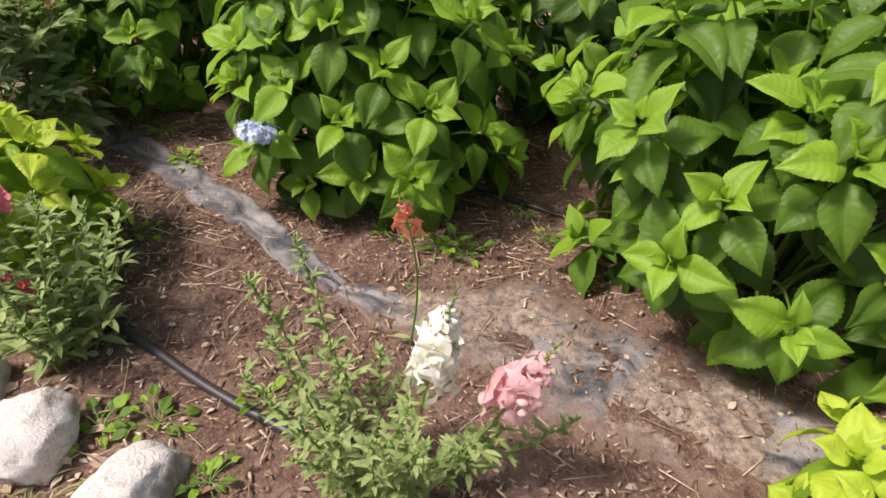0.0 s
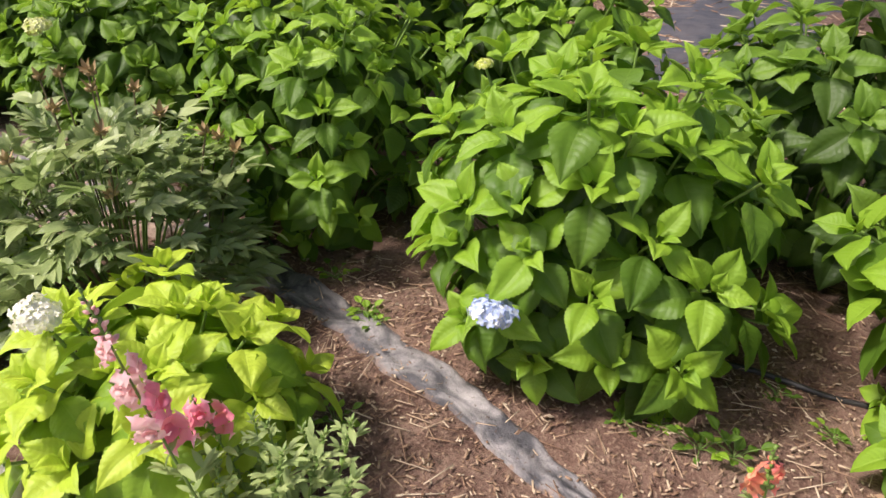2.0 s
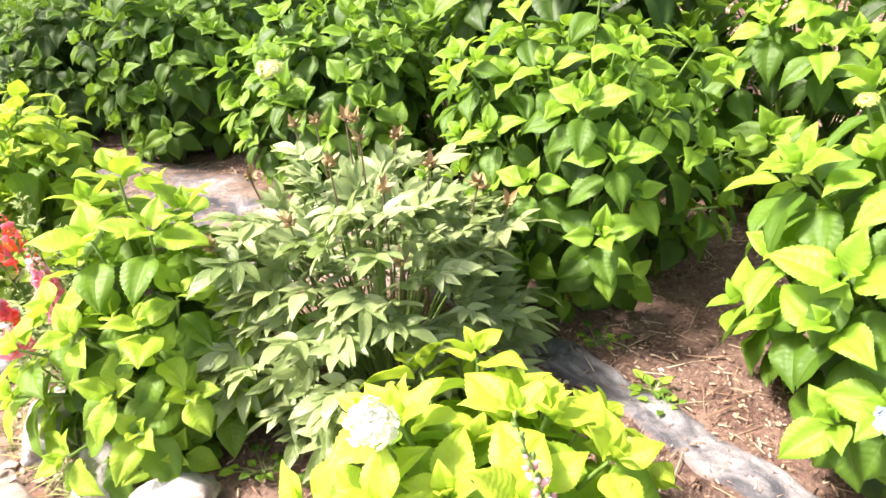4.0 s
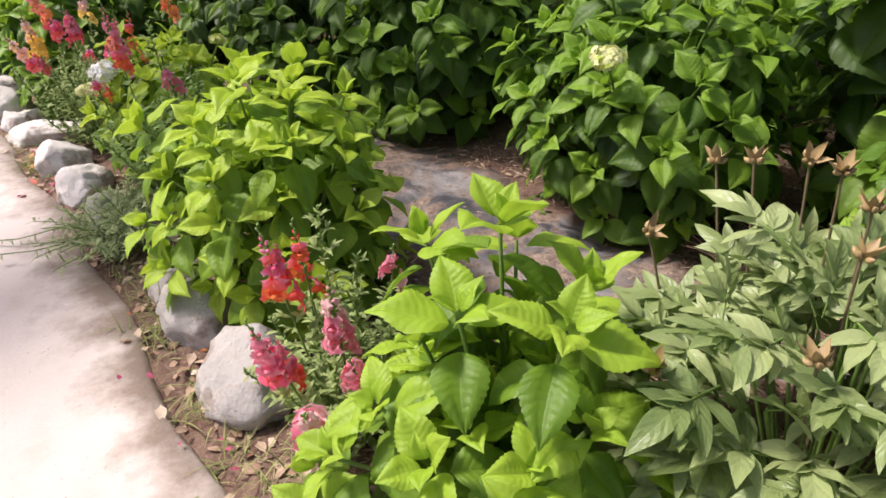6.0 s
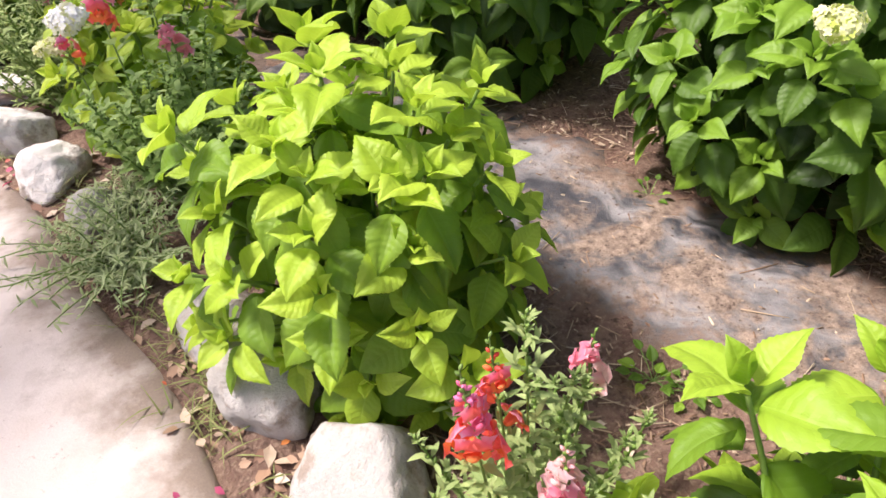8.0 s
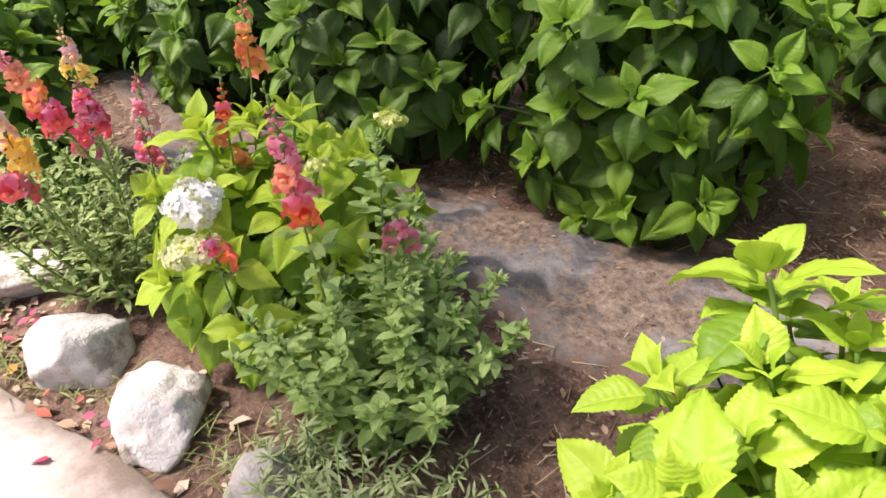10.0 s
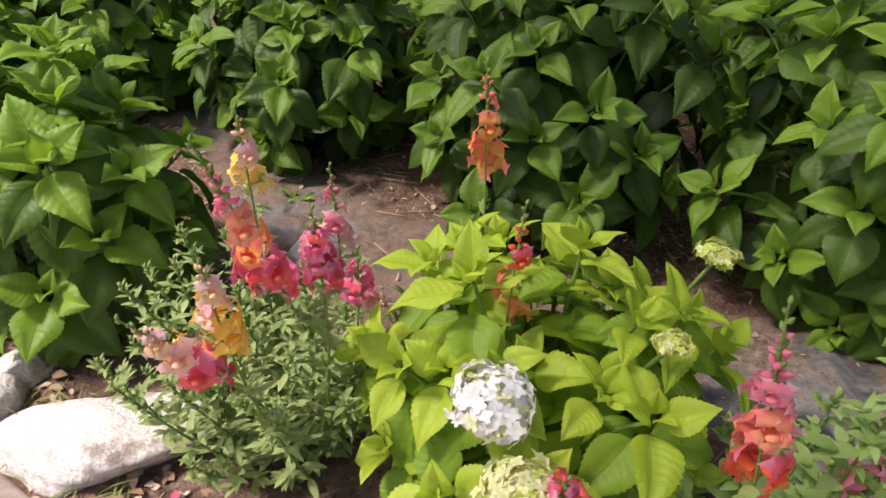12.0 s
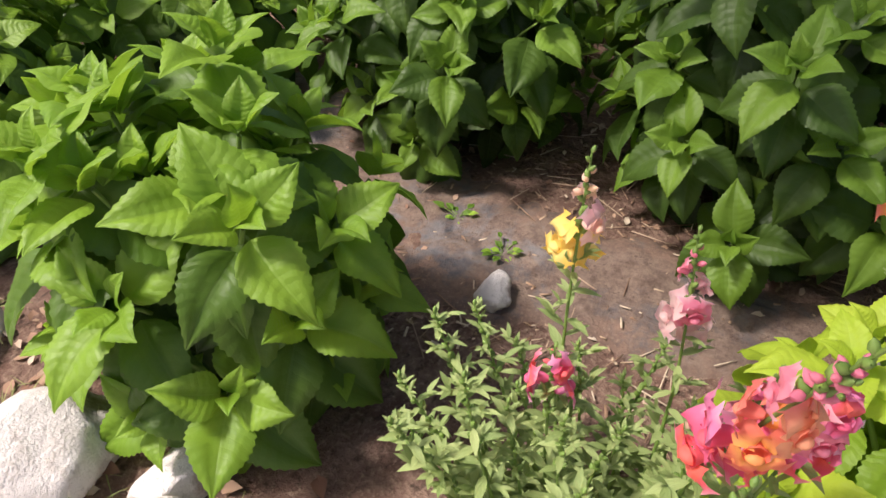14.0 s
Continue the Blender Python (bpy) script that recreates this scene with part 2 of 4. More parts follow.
def fabric_material(name, muddy=True, dusty=0.82, level=0.49, soil_edge=0.62, dry=(0.40, 0.30, 0.22), stretch=(4.5, 2.2, 1.0)):
    """Black ground sheet: dusty streaks that run along it, dried mud in its hollows, soil washed over its rims."""
    k = Mat(name)
    p = k.coords("Object")
    uvc = k.coords("UV")
    uv = k.n("ShaderNodeSeparateXYZ", Vector=uvc)
    streak = k.noise(1.0, 7.0, 0.62, k.n("ShaderNodeMapping", Vector=uvc, Scale=stretch).outputs[0], 0.9)
    big, mid, fine = k.noise(3.2, 6.0, 0.6, p, 0.6), k.noise(15.0, 6.0, 0.7, p), k.noise(120.0, 4.0, 0.7, p)
    col = k.mix(k.ramp(mid, [(0.35, 0.0), (0.7, 1.0)]), (0.040, 0.040, 0.045), (0.105, 0.102, 0.108))
    if muddy:
        dust = k.math("MULTIPLY", k.ramp(streak, [(0.42, 0.0), (0.62, 1.0)]), k.ramp(mid, [(0.25, 0.35), (0.6, 1.0)]))
        col = k.mix(k.math("MULTIPLY", dust, dusty), col, k.mix(fine, (0.33, 0.315, 0.31), (0.47, 0.43, 0.40)))
        mud = k.ramp(k.math("ADD", k.math("MULTIPLY", big, 0.7), k.math("MULTIPLY", mid, 0.3)), [(level, 0.0), (level + 0.09, 0.92)])
        brown = k.mix(k.ramp(k.noise(34.0, 6.0, 0.75, p), [(0.36, 0.0), (0.66, 1.0)]), (0.095, 0.060, 0.043), dry)
        col = k.mix(mud, col, brown)
        col = k.mix(k.ramp(k.noise(60.0, 3.0, 0.6, p), [(0.62, 0.0), (0.68, 0.9)]), col, (0.07, 0.045, 0.032))
        rim = k.math("MULTIPLY", k.math("ABSOLUTE", k.math("SUBTRACT", uv.outputs[0], 0.5)), 2.0)
        rim = k.ramp(k.math("ADD", rim, k.math("MULTIPLY", k.math("SUBTRACT", mid, 0.5), 1.4)), [(soil_edge, 0.0), (soil_edge + 0.35, 1.0)])
        earth = k.mix(k.ramp(mid, [(0.35, 0.0), (0.7, 1.0)]), (0.095, 0.060, 0.043), (0.235, 0.150, 0.108))
        col = k.mix(rim, col, k.mix(k.ramp(fine, [(0.55, 0.0), (0.72, 0.8)]), earth, (0.30, 0.225, 0.155)))
        rough = k.math("ADD", 0.5, k.math("MULTIPLY", mud, 0.4))
    else:
        col = k.mix(k.math("MULTIPLY", k.ramp(big, [(0.45, 0.0), (0.65, 1.0)]), 0.3), col, (0.20, 0.17, 0.15))
        rough = k.math("ADD", 0.38, k.math("MULTIPLY", mid, 0.3))
    k.bump(k.math("ADD", k.math("MULTIPLY", mid, 0.8), k.math("MULTIPLY", fine, 0.4)), 0.6, 0.012)
    return k.done(col, rough, Specular_IOR_Level=0.4)


def stone_material(name, a, b, dirt=(0.33, 0.25, 0.18)):
    k = Mat(name)
    p = k.coords("Object")
    big, mid, fine = k.noise(5.0, 6.0, 0.6, p), k.noise(22.0, 6.0, 0.7, p), k.noise(140.0, 4.0, 0.7, p)
    col = k.mix(k.ramp(big, [(0.3, 0.0), (0.7, 1.0)]), a, b)
    col = k.mix(k.ramp(mid, [(0.52, 0.0), (0.72, 0.55)]), col, dirt)
    col = k.mix(k.ramp(fine, [(0.58, 0.0), (0.75, 0.5)]), col, (0.16, 0.14, 0.12))
    col = k.mix(k.ramp(k.noise(7.0, 5.0, 0.6, p), [(0.55, 0.0), (0.63, 0.75)]), col, (0.25, 0.185, 0.135))
    k.bump(k.math("ADD", k.math("ADD", mid, k.math("MULTIPLY", big, 0.8)), k.math("MULTIPLY", fine, 0.30)), 0.65, 0.026)
    return k.done(col, 0.85)


def island_material(name, stops, rough=0.8, through=0.0):
    k = Mat(name)
    col = k.ramp(k.random(True), stops, True)
    col = k.mix(k.math("MULTIPLY", k.noise(60.0, 3.0, vector=k.coords()), 0.5), col, (0.20, 0.13, 0.08))
    k.done(col, rough)
    return k.thin(col, through) if through else k.m


SOIL, CONCRETE = soil_material(), concrete_material()
FABRIC, BARE_SHEET = fabric_material("dusty_black_sheet", True, 0.88, 0.45, 0.52), fabric_material("bare_black_sheet", False)
STRIP_SHEET = fabric_material("grey_dusty_sheet", True, 0.95, 0.60, 0.70, stretch=(1.6, 5.0, 1.0))
MUDDY_SHEET, PALE_SHEET = fabric_material("muddy_black_sheet", True, 0.50, 0.42, 0.42, (0.23, 0.165, 0.12)), fabric_material("pale_mud_caked_sheet", True, 1.0, 0.43, 0.45, (0.46, 0.36, 0.275))
STONE_WHITE = stone_material("pale_limestone", (0.62, 0.575, 0.525), (0.82, 0.785, 0.735))
STONE_GREY = stone_material("grey_fieldstone", (0.36, 0.335, 0.305), (0.54, 0.51, 0.47))
STRAW = island_material("straw_and_bark", [(0.0, (0.17, 0.09, 0.05)), (0.4, (0.32, 0.20, 0.12)), (0.72, (0.50, 0.37, 0.24)), (1.0, (0.70, 0.59, 0.42))])
DRY_LEAF = island_material("dry_fallen_leaves", [(0.0, (0.22, 0.10, 0.06)), (0.35, (0.46, 0.29, 0.18)), (0.7, (0.66, 0.50, 0.36)), (1.0, (0.74, 0.64, 0.48))], 0.7, 0.15)
FALLEN = island_material("fallen_petals", [(0.0, (0.50, 0.02, 0.10)), (0.5, (0.62, 0.08, 0.22)), (0.8, (0.75, 0.16, 0.05)), (1.0, (0.85, 0.52, 0.05))], 0.6, 0.2)
_k = Mat("black_rubber_hose")
HOSE = _k.done(_k.mix(_k.noise(25.0, 4.0, vector=_k.coords()), (0.012, 0.012, 0.014), (0.06, 0.055, 0.05)), 0.45)


def bark_material():
    k = Mat("furrowed_grey_bark")
    sep = k.n("ShaderNodeMapping", Vector=k.coords("Object"), Scale=(9.0, 9.0, 1.6))
    r = k.noise(2.2, 8.0, 0.7, sep.outputs[0], 0.8)
    col = k.mix(k.ramp(r, [(0.35, 0.0), (0.68, 1.0)]), (0.045, 0.034, 0.026), (0.20, 0.16, 0.125))
    k.bump(r, 1.0, 0.05)
    return k.done(col, 0.9)


BARK = bark_material()


# ---------------------------------------------------------------- mesh helpers
def mesh_of(name, verts, faces, mats, uvs=None, smooth=True, slots=None):
    """A mesh from arrays; uvs: one pair a vertex."""
    me = bpy.data.meshes.new(name)
    me.from_pydata([tuple(map(float, v)) for v in verts], [], [tuple(map(int, f)) for f in faces])
    for m in (mats if isinstance(mats, (list, tuple)) else [mats]):
        me.materials.append(m)
    if uvs is not None:
        layer = me.uv_layers.new(name="UVMap")
        idx = np.empty(len(me.loops), dtype=np.int32)
        me.loops.foreach_get("vertex_index", idx)
        layer.data.foreach_set("uv", np.asarray(uvs, dtype=np.float32)[idx].ravel())
    if smooth:
        me.polygons.foreach_set("use_smooth", np.ones(len(me.polygons), dtype=bool))
    if slots is not None:
        me.polygons.foreach_set("material_index", np.asarray(slots, dtype=np.int32))
    me.update()
    return me


def part(name, data, parent, label="", m=None):
    ob = new(name, data)
    ob.parent = parent
    if m is not None:
        ob.matrix_basis = m
    if label:
        ob["label"] = label
    return ob


def thing(name, x, y, z, label, category, group="", kind=""):
    ob = new(name)
    ob.empty_display_size = 0.05
    ob.location = (x, y, z)
    return tagged(ob, label, category, group, kind)


def blade(segs, cols, width, droop, fold, wave, taper=0.8, seed=0, tooth=0.0, blunt=0.0):
    """A leaf one unit long along +y, upper side +z: vertices, faces, uvs."""
    rng = random.Random(seed)
    ph = rng.uniform(0, 6)
    V, F, U = [], [], []
    for i in range(segs + 1):
        v = i / segs
        w = width * 0.5 * max(0.012, (v / 0.40) ** 0.64 * ((1 - v) / 0.60) ** 1.0 if taper == 0.8 else math.sin(math.pi * min(1.0, v ** taper)) ** 0.85)
        if v == 1.0:
            w = max(0.004, blunt * width * 0.5)
        for j in range(cols):
            u = j / (cols - 1)
            s = (u - 0.5) * 2
            ww = w * (1 + (tooth if i % 2 else -tooth) * (abs(s) > 0.9))
            x = s * ww
            z = -droop * v * v + fold * abs(x) - 0.9 * fold * x * x / max(width, 0.1) + wave * math.sin(v * 8 + ph + s * 1.3) * abs(s)
            V.append((x, v - droop * 0.25 * v * v, z))
            U.append((u, v))
    for i in range(segs):
        for j in range(cols - 1):
            a = i * cols + j
            F.append((a, a + 1, a + cols + 1, a + cols))
    return np.array(V), np.array(F), np.array(U)


def toothed_blade(segs, cols, width, droop, fold, wave, seed=0, tooth=0.0):
    """A toothed leaf one unit long with a round base and a long drawn-out tip: vertices, faces, uvs."""
    rng = random.Random(seed)
    ph, bow = rng.uniform(0, 6), rng.uniform(-0.05, 0.05)
    V, F, U = [], [], []
    for i in range(segs + 1):
        v = i / segs
        if v < 0.36:
            w = math.sin(v / 0.36 * math.pi / 2) ** 0.62
        else:
            w = max(0.0, math.cos((v - 0.36) / 0.64 * math.pi / 2)) ** 1.08
        w = width * 0.5 * max(0.012, w)
        for j in range(cols):
            u = j / (cols - 1)
            q = (u - 0.5) * 2
            rim = abs(q) > 0.99 and 0 < i < segs
            ww = w * (1 + (tooth if i % 2 else -tooth) * rim)
            x = q * ww
            arch = 0.10 * width * math.sin(math.pi * min(1.0, abs(q))) * math.sin(math.pi * v) ** 0.5
            z = -droop * v * v - 0.40 * max(0.0, v - 0.74) ** 1.6 + fold * abs(x) + arch + wave * math.sin(v * 9 + ph + q * 1.5) * abs(q) * math.sin(math.pi * v)
            V.append((x + bow * math.sin(math.pi * v), v - droop * 0.25 * v * v + 0.012 * rim * (i % 2), z))
            U.append((u, v))
    for i in range(segs):
        for j in range(cols - 1):
            a = i * cols + j
            F.append((a, a + 1, a + cols + 1, a + cols))
    return np.array(V), np.array(F), np.array(U)


def joined(pieces):
    """Arrays of several (verts, faces, uvs, slot) pieces joined; the faces have four corners."""
    V, F, U, S, at = [], [], [], [], 0
    for v, f, u, s in pieces:
        V.append(v)
        F.append(f + at)
        U.append(u)
        S.append(np.full(len(f), s))
        at += len(v)
    return np.concatenate(V), np.concatenate(F), np.concatenate(U), np.concatenate(S)


def moved(piece, m, slot=0):
    v, f, u = piece
    a = np.array(m)
    return v @ a[:3, :3].T + a[:3, 3], f, u, slot


def leaf_frame(p, d, n, s):
    """The pose of a leaf at p that points along d, its upper side towards n, s long."""
    d = d.normalized()
    z = n - d * d.dot(n)
    z = z.normalized() if z.length > 1e-4 else d.orthogonal().normalized()
    x = d.cross(z)
    return Matrix(((x.x * s, d.x * s, z.x * s, p.x), (x.y * s, d.y * s, z.y * s, p.y), (x.z * s, d.z * s, z.z * s, p.z), (0, 0, 0, 1)))


def tube_arrays(points, radii, sides=6):
    V, F, U = [], [], []
    for i, p in enumerate(points):
        a = points[max(i - 1, 0)]
        b = points[min(i + 1, len(points) - 1)]
        d = (b - a).normalized()
        x = d.orthogonal().normalized()
        y = d.cross(x)
        for j in range(sides):
            t = 2 * math.pi * j / sides
            V.append(p + (x * math.cos(t) + y * math.sin(t)) * radii[i])
            U.append((j / sides, i / max(1, len(points) - 1)))
    for i in range(len(points) - 1):
        for j in range(sides):
            k = (j + 1) % sides
            F.append((i * sides + j, i * sides + k, (i + 1) * sides + k, (i + 1) * sides + j))
    return np.array([tuple(v) for v in V]), np.array(F), np.array(U)


def bend(a, b, lift, n=6):
    """Points of a stem that leaves a upwards and bows over to b."""
    mid = a.lerp(b, 0.5) + Vector((0, 0, lift)) - Vector(((b.x - a.x), (b.y - a.y), 0)) * 0.15
    return [a * (1 - t) ** 2 + mid * 2 * t * (1 - t) + b * t * t for t in (i / n for i in range(n + 1))]


# ---------------------------------------------------------------- hydrangeas
LEAF_MESH, LEAF_ARR = {}, []
for var, (wd, dr, fo, wv) in enumerate(((0.64, 0.08, 0.34, 0.030), (0.70, 0.20, 0.26, 0.042), (0.62, 0.32, 0.24, 0.040), (0.72, 0.14, 0.18, 0.050), (0.66, 0.24, 0.42, 0.036))):
    arr = toothed_blade(26, 7, wd, dr, fo, wv, var, 0.034)
    LEAF_ARR.append(toothed_blade(6, 5, wd, dr, fo, wv, var))
    for kind_name in ("green", "lime", "fresh", "spring", "deep", "dark"):
        for age in range(3):
            LEAF_MESH[kind_name, age, var] = mesh_of("hydrangea_leaf", arr[0], arr[1], LEAF_MATS[kind_name, age, False], arr[2])


def shoot_leaves(rng, pts, leaf, nodes, out, lush=1.0):
    """Opposite pairs of leaves down one shoot from its tip, each pair a quarter turn from the last: (pose, age)."""
    tip = pts[-1]
    axis = ((pts[-1] - pts[-2]).normalized() * 0.8 + Vector((rng.uniform(-0.2, 0.2), rng.uniform(-0.2, 0.2), 0.52)) + out * 0.2).normalized()
    side = axis.orthogonal().normalized()
    turn0 = rng.uniform(0, 2 * math.pi)
    made = []
    plan = ((0.0, 0.42, 70, 2), (0.004, 0.64, 48, 2), (0.016, 0.88, 18, 2), (0.05, 1.02, -6, 1), (0.10, 1.10, -20, 1), (0.165, 1.06, -32, 0), (0.24, 0.98, -40, 0))
    for k in range(nodes):
        back, size, elev, age = plan[k]
        base = tip - axis * back
        for h in (0, 1):
            ang = turn0 + k * math.pi / 2 + h * math.pi + rng.uniform(-0.3, 0.3)
            perp = Matrix.Rotation(ang, 3, axis) @ side
            e = radians(elev + rng.uniform(-12, 12))
            d = perp * math.cos(e) + axis * math.sin(e)
            if k >= 3:
                d = d + Vector((0, 0, -0.30)) + out * 0.55
            n = axis * math.cos(e) - perp * math.sin(e) + Vector((0, 0, 0.40)) + out * 0.4
            n = n + Vector((rng.uniform(-0.35, 0.35), rng.uniform(-0.35, 0.35), 0))
            s = leaf * (size * lush if k < 3 else size) * rng.uniform(0.82, 1.15)
            made.append((leaf_frame(base + d.normalized() * 0.018, d, n, s), age))
    return made


def flower_head(radius, petal, seed, count=120, inner=None):
    """A round head of small four-petalled florets."""
    rng = random.Random(seed)
    pet = blade(3, 3, 1.0, 0.18, 0.30, 0.0, 0.6, seed, 0.0, 0.55)
    pieces = []
    for i in range(count):
        c = 1 - 1.45 * (i + 0.5) / count
        s = math.sqrt(1 - c * c)
        a = i * 2.39996
        nrm = Vector((s * math.cos(a), s * math.sin(a), c))
        p = Vector((nrm.x * radius, nrm.y * radius, nrm.z * radius * 0.52)) * rng.uniform(0.74, 1.12) * (1 + 0.36 * noise.noise(nrm * 1.8 + Vector((seed, 0, 0))))
        nrm = (nrm + Vector((rng.uniform(-0.7, 0.7), rng.uniform(-0.7, 0.7), rng.uniform(-0.3, 0.7)))).normalized()
        x = nrm.orthogonal().normalized()
        a0 = rng.uniform(0, 6.28)
        size = radius * rng.uniform(0.19, 0.27)
        sl = 1 if inner and rng.random() < 0.2 else 0
        for q in range(4):
            d = Matrix.Rotation(a0 + q * math.pi / 2, 3, nrm) @ x
            pieces.append(moved(pet, leaf_frame(p, d + nrm * 0.25, nrm, size), sl))
    v, f, u, s = joined(pieces)
    return mesh_of("flower_head", v, f, [PETALS[petal], PETALS[inner or petal]], u, True, s)


def hydrangea(label, x, y, r, h, shoots, kind_name="green", leaf=0.155, nodes=6, seed=1, near=True, heads=(), low=-0.72, tall=(), rx=1.0, group="hydrangea bushes in the bed"):
    """A hydrangea: many shoots that end on a dome, leaves in crossed pairs. heads: (dx, dy, z, radius, petal, inner)."""
    rng = random.Random(seed)
    root = thing("hydrangea_bush", x, y, 0, label, "shrub", group)
    zc, up = 0.47 * h, 0.50 * h
    leaves, stems = [], []
    ends = []
    for i in range(shoots):
        c = 0.985 - (0.985 - low) * (i + 0.5) / shoots
        s = math.sqrt(1 - c * c)
        a = i * 2.39996 + rng.uniform(-0.25, 0.25)
        k = rng.uniform(0.78, 1.12)
        ends.append((Vector((rx * (r - 0.06) * s * math.cos(a) * k, (r - 0.06) * s * math.sin(a) * k, max(0.07, zc + up * c * k - 0.05))), nodes))
    for i in range(max(4, shoots // 4)):
        a, q = i * 2.39996 + 1.0, 0.62 * math.sqrt((i + 0.5) / max(4, shoots // 4))
        ends.append((Vector((rx * r * q * math.cos(a), r * q * math.sin(a), h * rng.uniform(0.60, 0.80))), nodes))
    for tx, ty, tz in tall:
        ends.append((Vector((tx, ty, tz)), 7))
    for end, nn in ends:
        flat = Vector((end.x, end.y, 0))
        out = flat.normalized() * min(1.0, flat.length / r) if flat.length > 0.01 else Vector((0, 0, 0))
        a = Vector((end.x * 0.22, end.y * 0.22, -0.01))
        pts = bend(a, end, 0.12 * h)
        stems.append(pts)
        leaves += shoot_leaves(rng, pts, leaf, nn, out, 1.2 if nn == 7 else 1.0)
    for hx, hy, hz, hr, petal, inner in heads:
        a = Vector((hx * 0.4, hy * 0.4, 0.05))
        stems.append(bend(a, Vector((hx, hy, hz - hr * 0.3)), 0.1 * h))
        part("flower_head", flower_head(hr, petal, seed + int(hz * 100), 175, inner), root, f"round {petal} hydrangea flower head", pose(hx, hy, hz, rng.uniform(-20, 20), rng.uniform(-20, 20), 0))
    if near:
        leaves.sort(key=lambda q: q[0].translation.x - 0.6 * q[0].translation.z)
        for m, age in leaves[:300]:
            part("leaf", LEAF_MESH[kind_name, age, rng.randrange(5)], root, "", m)
        if len(leaves) > 300:
            v, f, u, s = joined([moved(LEAF_ARR[rng.randrange(5)], m, age) for m, age in leaves[300:]])
            part("foliage", mesh_of("foliage", v, f, [LEAF_MATS[kind_name, age, True] for age in range(3)], u, True, s), root)["kind"] = "stuff"
        for pts in stems:
            v, f, u = tube_arrays(pts, [0.007 - 0.0035 * i / len(pts) for i in range(len(pts))], 5)
            part("stem", mesh_of("stem", v, f, STEM_GREEN, u), root)
    else:
        v, f, u, s = joined([moved(LEAF_ARR[rng.randrange(5)], m, age) for m, age in leaves])
        part("foliage", mesh_of("foliage", v, f, [LEAF_MATS[kind_name, age, True] for age in range(3)], u, True, s), root)["kind"] = "stuff"
        for pts in stems[::3]:
            v, f, u = tube_arrays(pts, [0.006] * len(pts), 4)
            part("stem", mesh_of("stem", v, f, STEM_GREEN, u), root)
    return root


# ---------------------------------------------------------------- snapdragons
UPPER = {"magenta": "violet", "red": "magenta", "violet": "magenta", "peach": "rose"}


def floret_mesh(petal, seed):
    """A two-lipped snapdragon flower that opens along +y, its upper lip towards +z, one unit long."""
    rng = random.Random(seed)
    pieces = []
    ring = []
    for yy, rr, zz in ((0.0, 0.09, 0.0), (0.16, 0.19, -0.01), (0.40, 0.22, 0.0), (0.58, 0.30, 0.02)):
        for j in range(8):
            t = 2 * math.pi * j / 8
            ring.append((rr * math.cos(t), yy, zz + 0.9 * rr * math.sin(t)))
    F = [(i * 8 + j, i * 8 + (j + 1) % 8, i * 8 + 8 + (j + 1) % 8, i * 8 + 8 + j) for i in range(3) for j in range(8)]
    pieces.append((np.array(ring), np.array(F), np.array([(0.5, 0.45 + 0.1 * (i // 8)) for i in range(32)]), 0))
    for ang, size, ahead, wide in ((62, 0.66, 0.30, 1.25), (118, 0.66, 0.30, 1.25), (205, 0.50, 0.55, 1.2), (270, 0.52, 0.42, 1.3), (335, 0.50, 0.55, 1.2)):
        a = radians(ang + rng.uniform(-9, 9))
        rad = Vector((math.cos(a), 0, math.sin(a)))
        lip = blade(5, 5, wide, 0.55 + rng.uniform(-0.1, 0.2), -0.22, 0.17, 0.55, seed * 7 + int(ang), 0.0, 0.75)
        d = rad + Vector((rng.uniform(-0.15, 0.15), ahead, 0))
        pieces.append(moved(lip, leaf_frame(Vector((rad.x * 0.20, 0.50, rad.z * 0.20)), d, Vector((0, 1, 0)) - rad * 0.3, size * rng.uniform(0.88, 1.12)), 1 if ang < 180 else 0))
    V, F = [], []
    for i in range(4):
        e = i / 3 * math.pi / 2
        for j in range(8):
            t = 2 * math.pi * j / 8
            V.append((0.21 * math.cos(t) * math.cos(e), 0.56 + 0.17 * math.sin(e), -0.10 + 0.13 * math.sin(t) * math.cos(e)))
    F = [(i * 8 + j, i * 8 + (j + 1) % 8, i * 8 + 8 + (j + 1) % 8, i * 8 + 8 + j) for i in range(3) for j in range(8)]
    pieces.append((np.array(V), np.array(F), np.array([(0.5, 0.30)] * 32), 0))
    v, f, u, s = joined(pieces)
    return mesh_of("snapdragon_flower", v, f, [PETALS[petal], PETALS[UPPER.get(petal, petal)]], u, True, s)


FLORETS = {p: [floret_mesh(p, 7 + q) for q in range(4)] for p in ("red", "pink", "magenta", "violet", "orange", "yellow", "salmon", "rose", "white", "peach")}


def bud_arrays(s, sides=5):
    V = [(rr * s * math.cos(2 * math.pi * j / sides), rr * s * math.sin(2 * math.pi * j / sides), zz * s) for zz, rr in ((0, 0.12), (0.35, 0.34), (0.7, 0.28), (1.0, 0.05)) for j in range(sides)]
    F = [(i * sides + j, i * sides + (j + 1) % sides, (i + 1) * sides + (j + 1) % sides, (i + 1) * sides + j) for i in range(3) for j in range(sides)]
    return np.array(V), np.array(F), np.full((len(V), 2), 0.6)


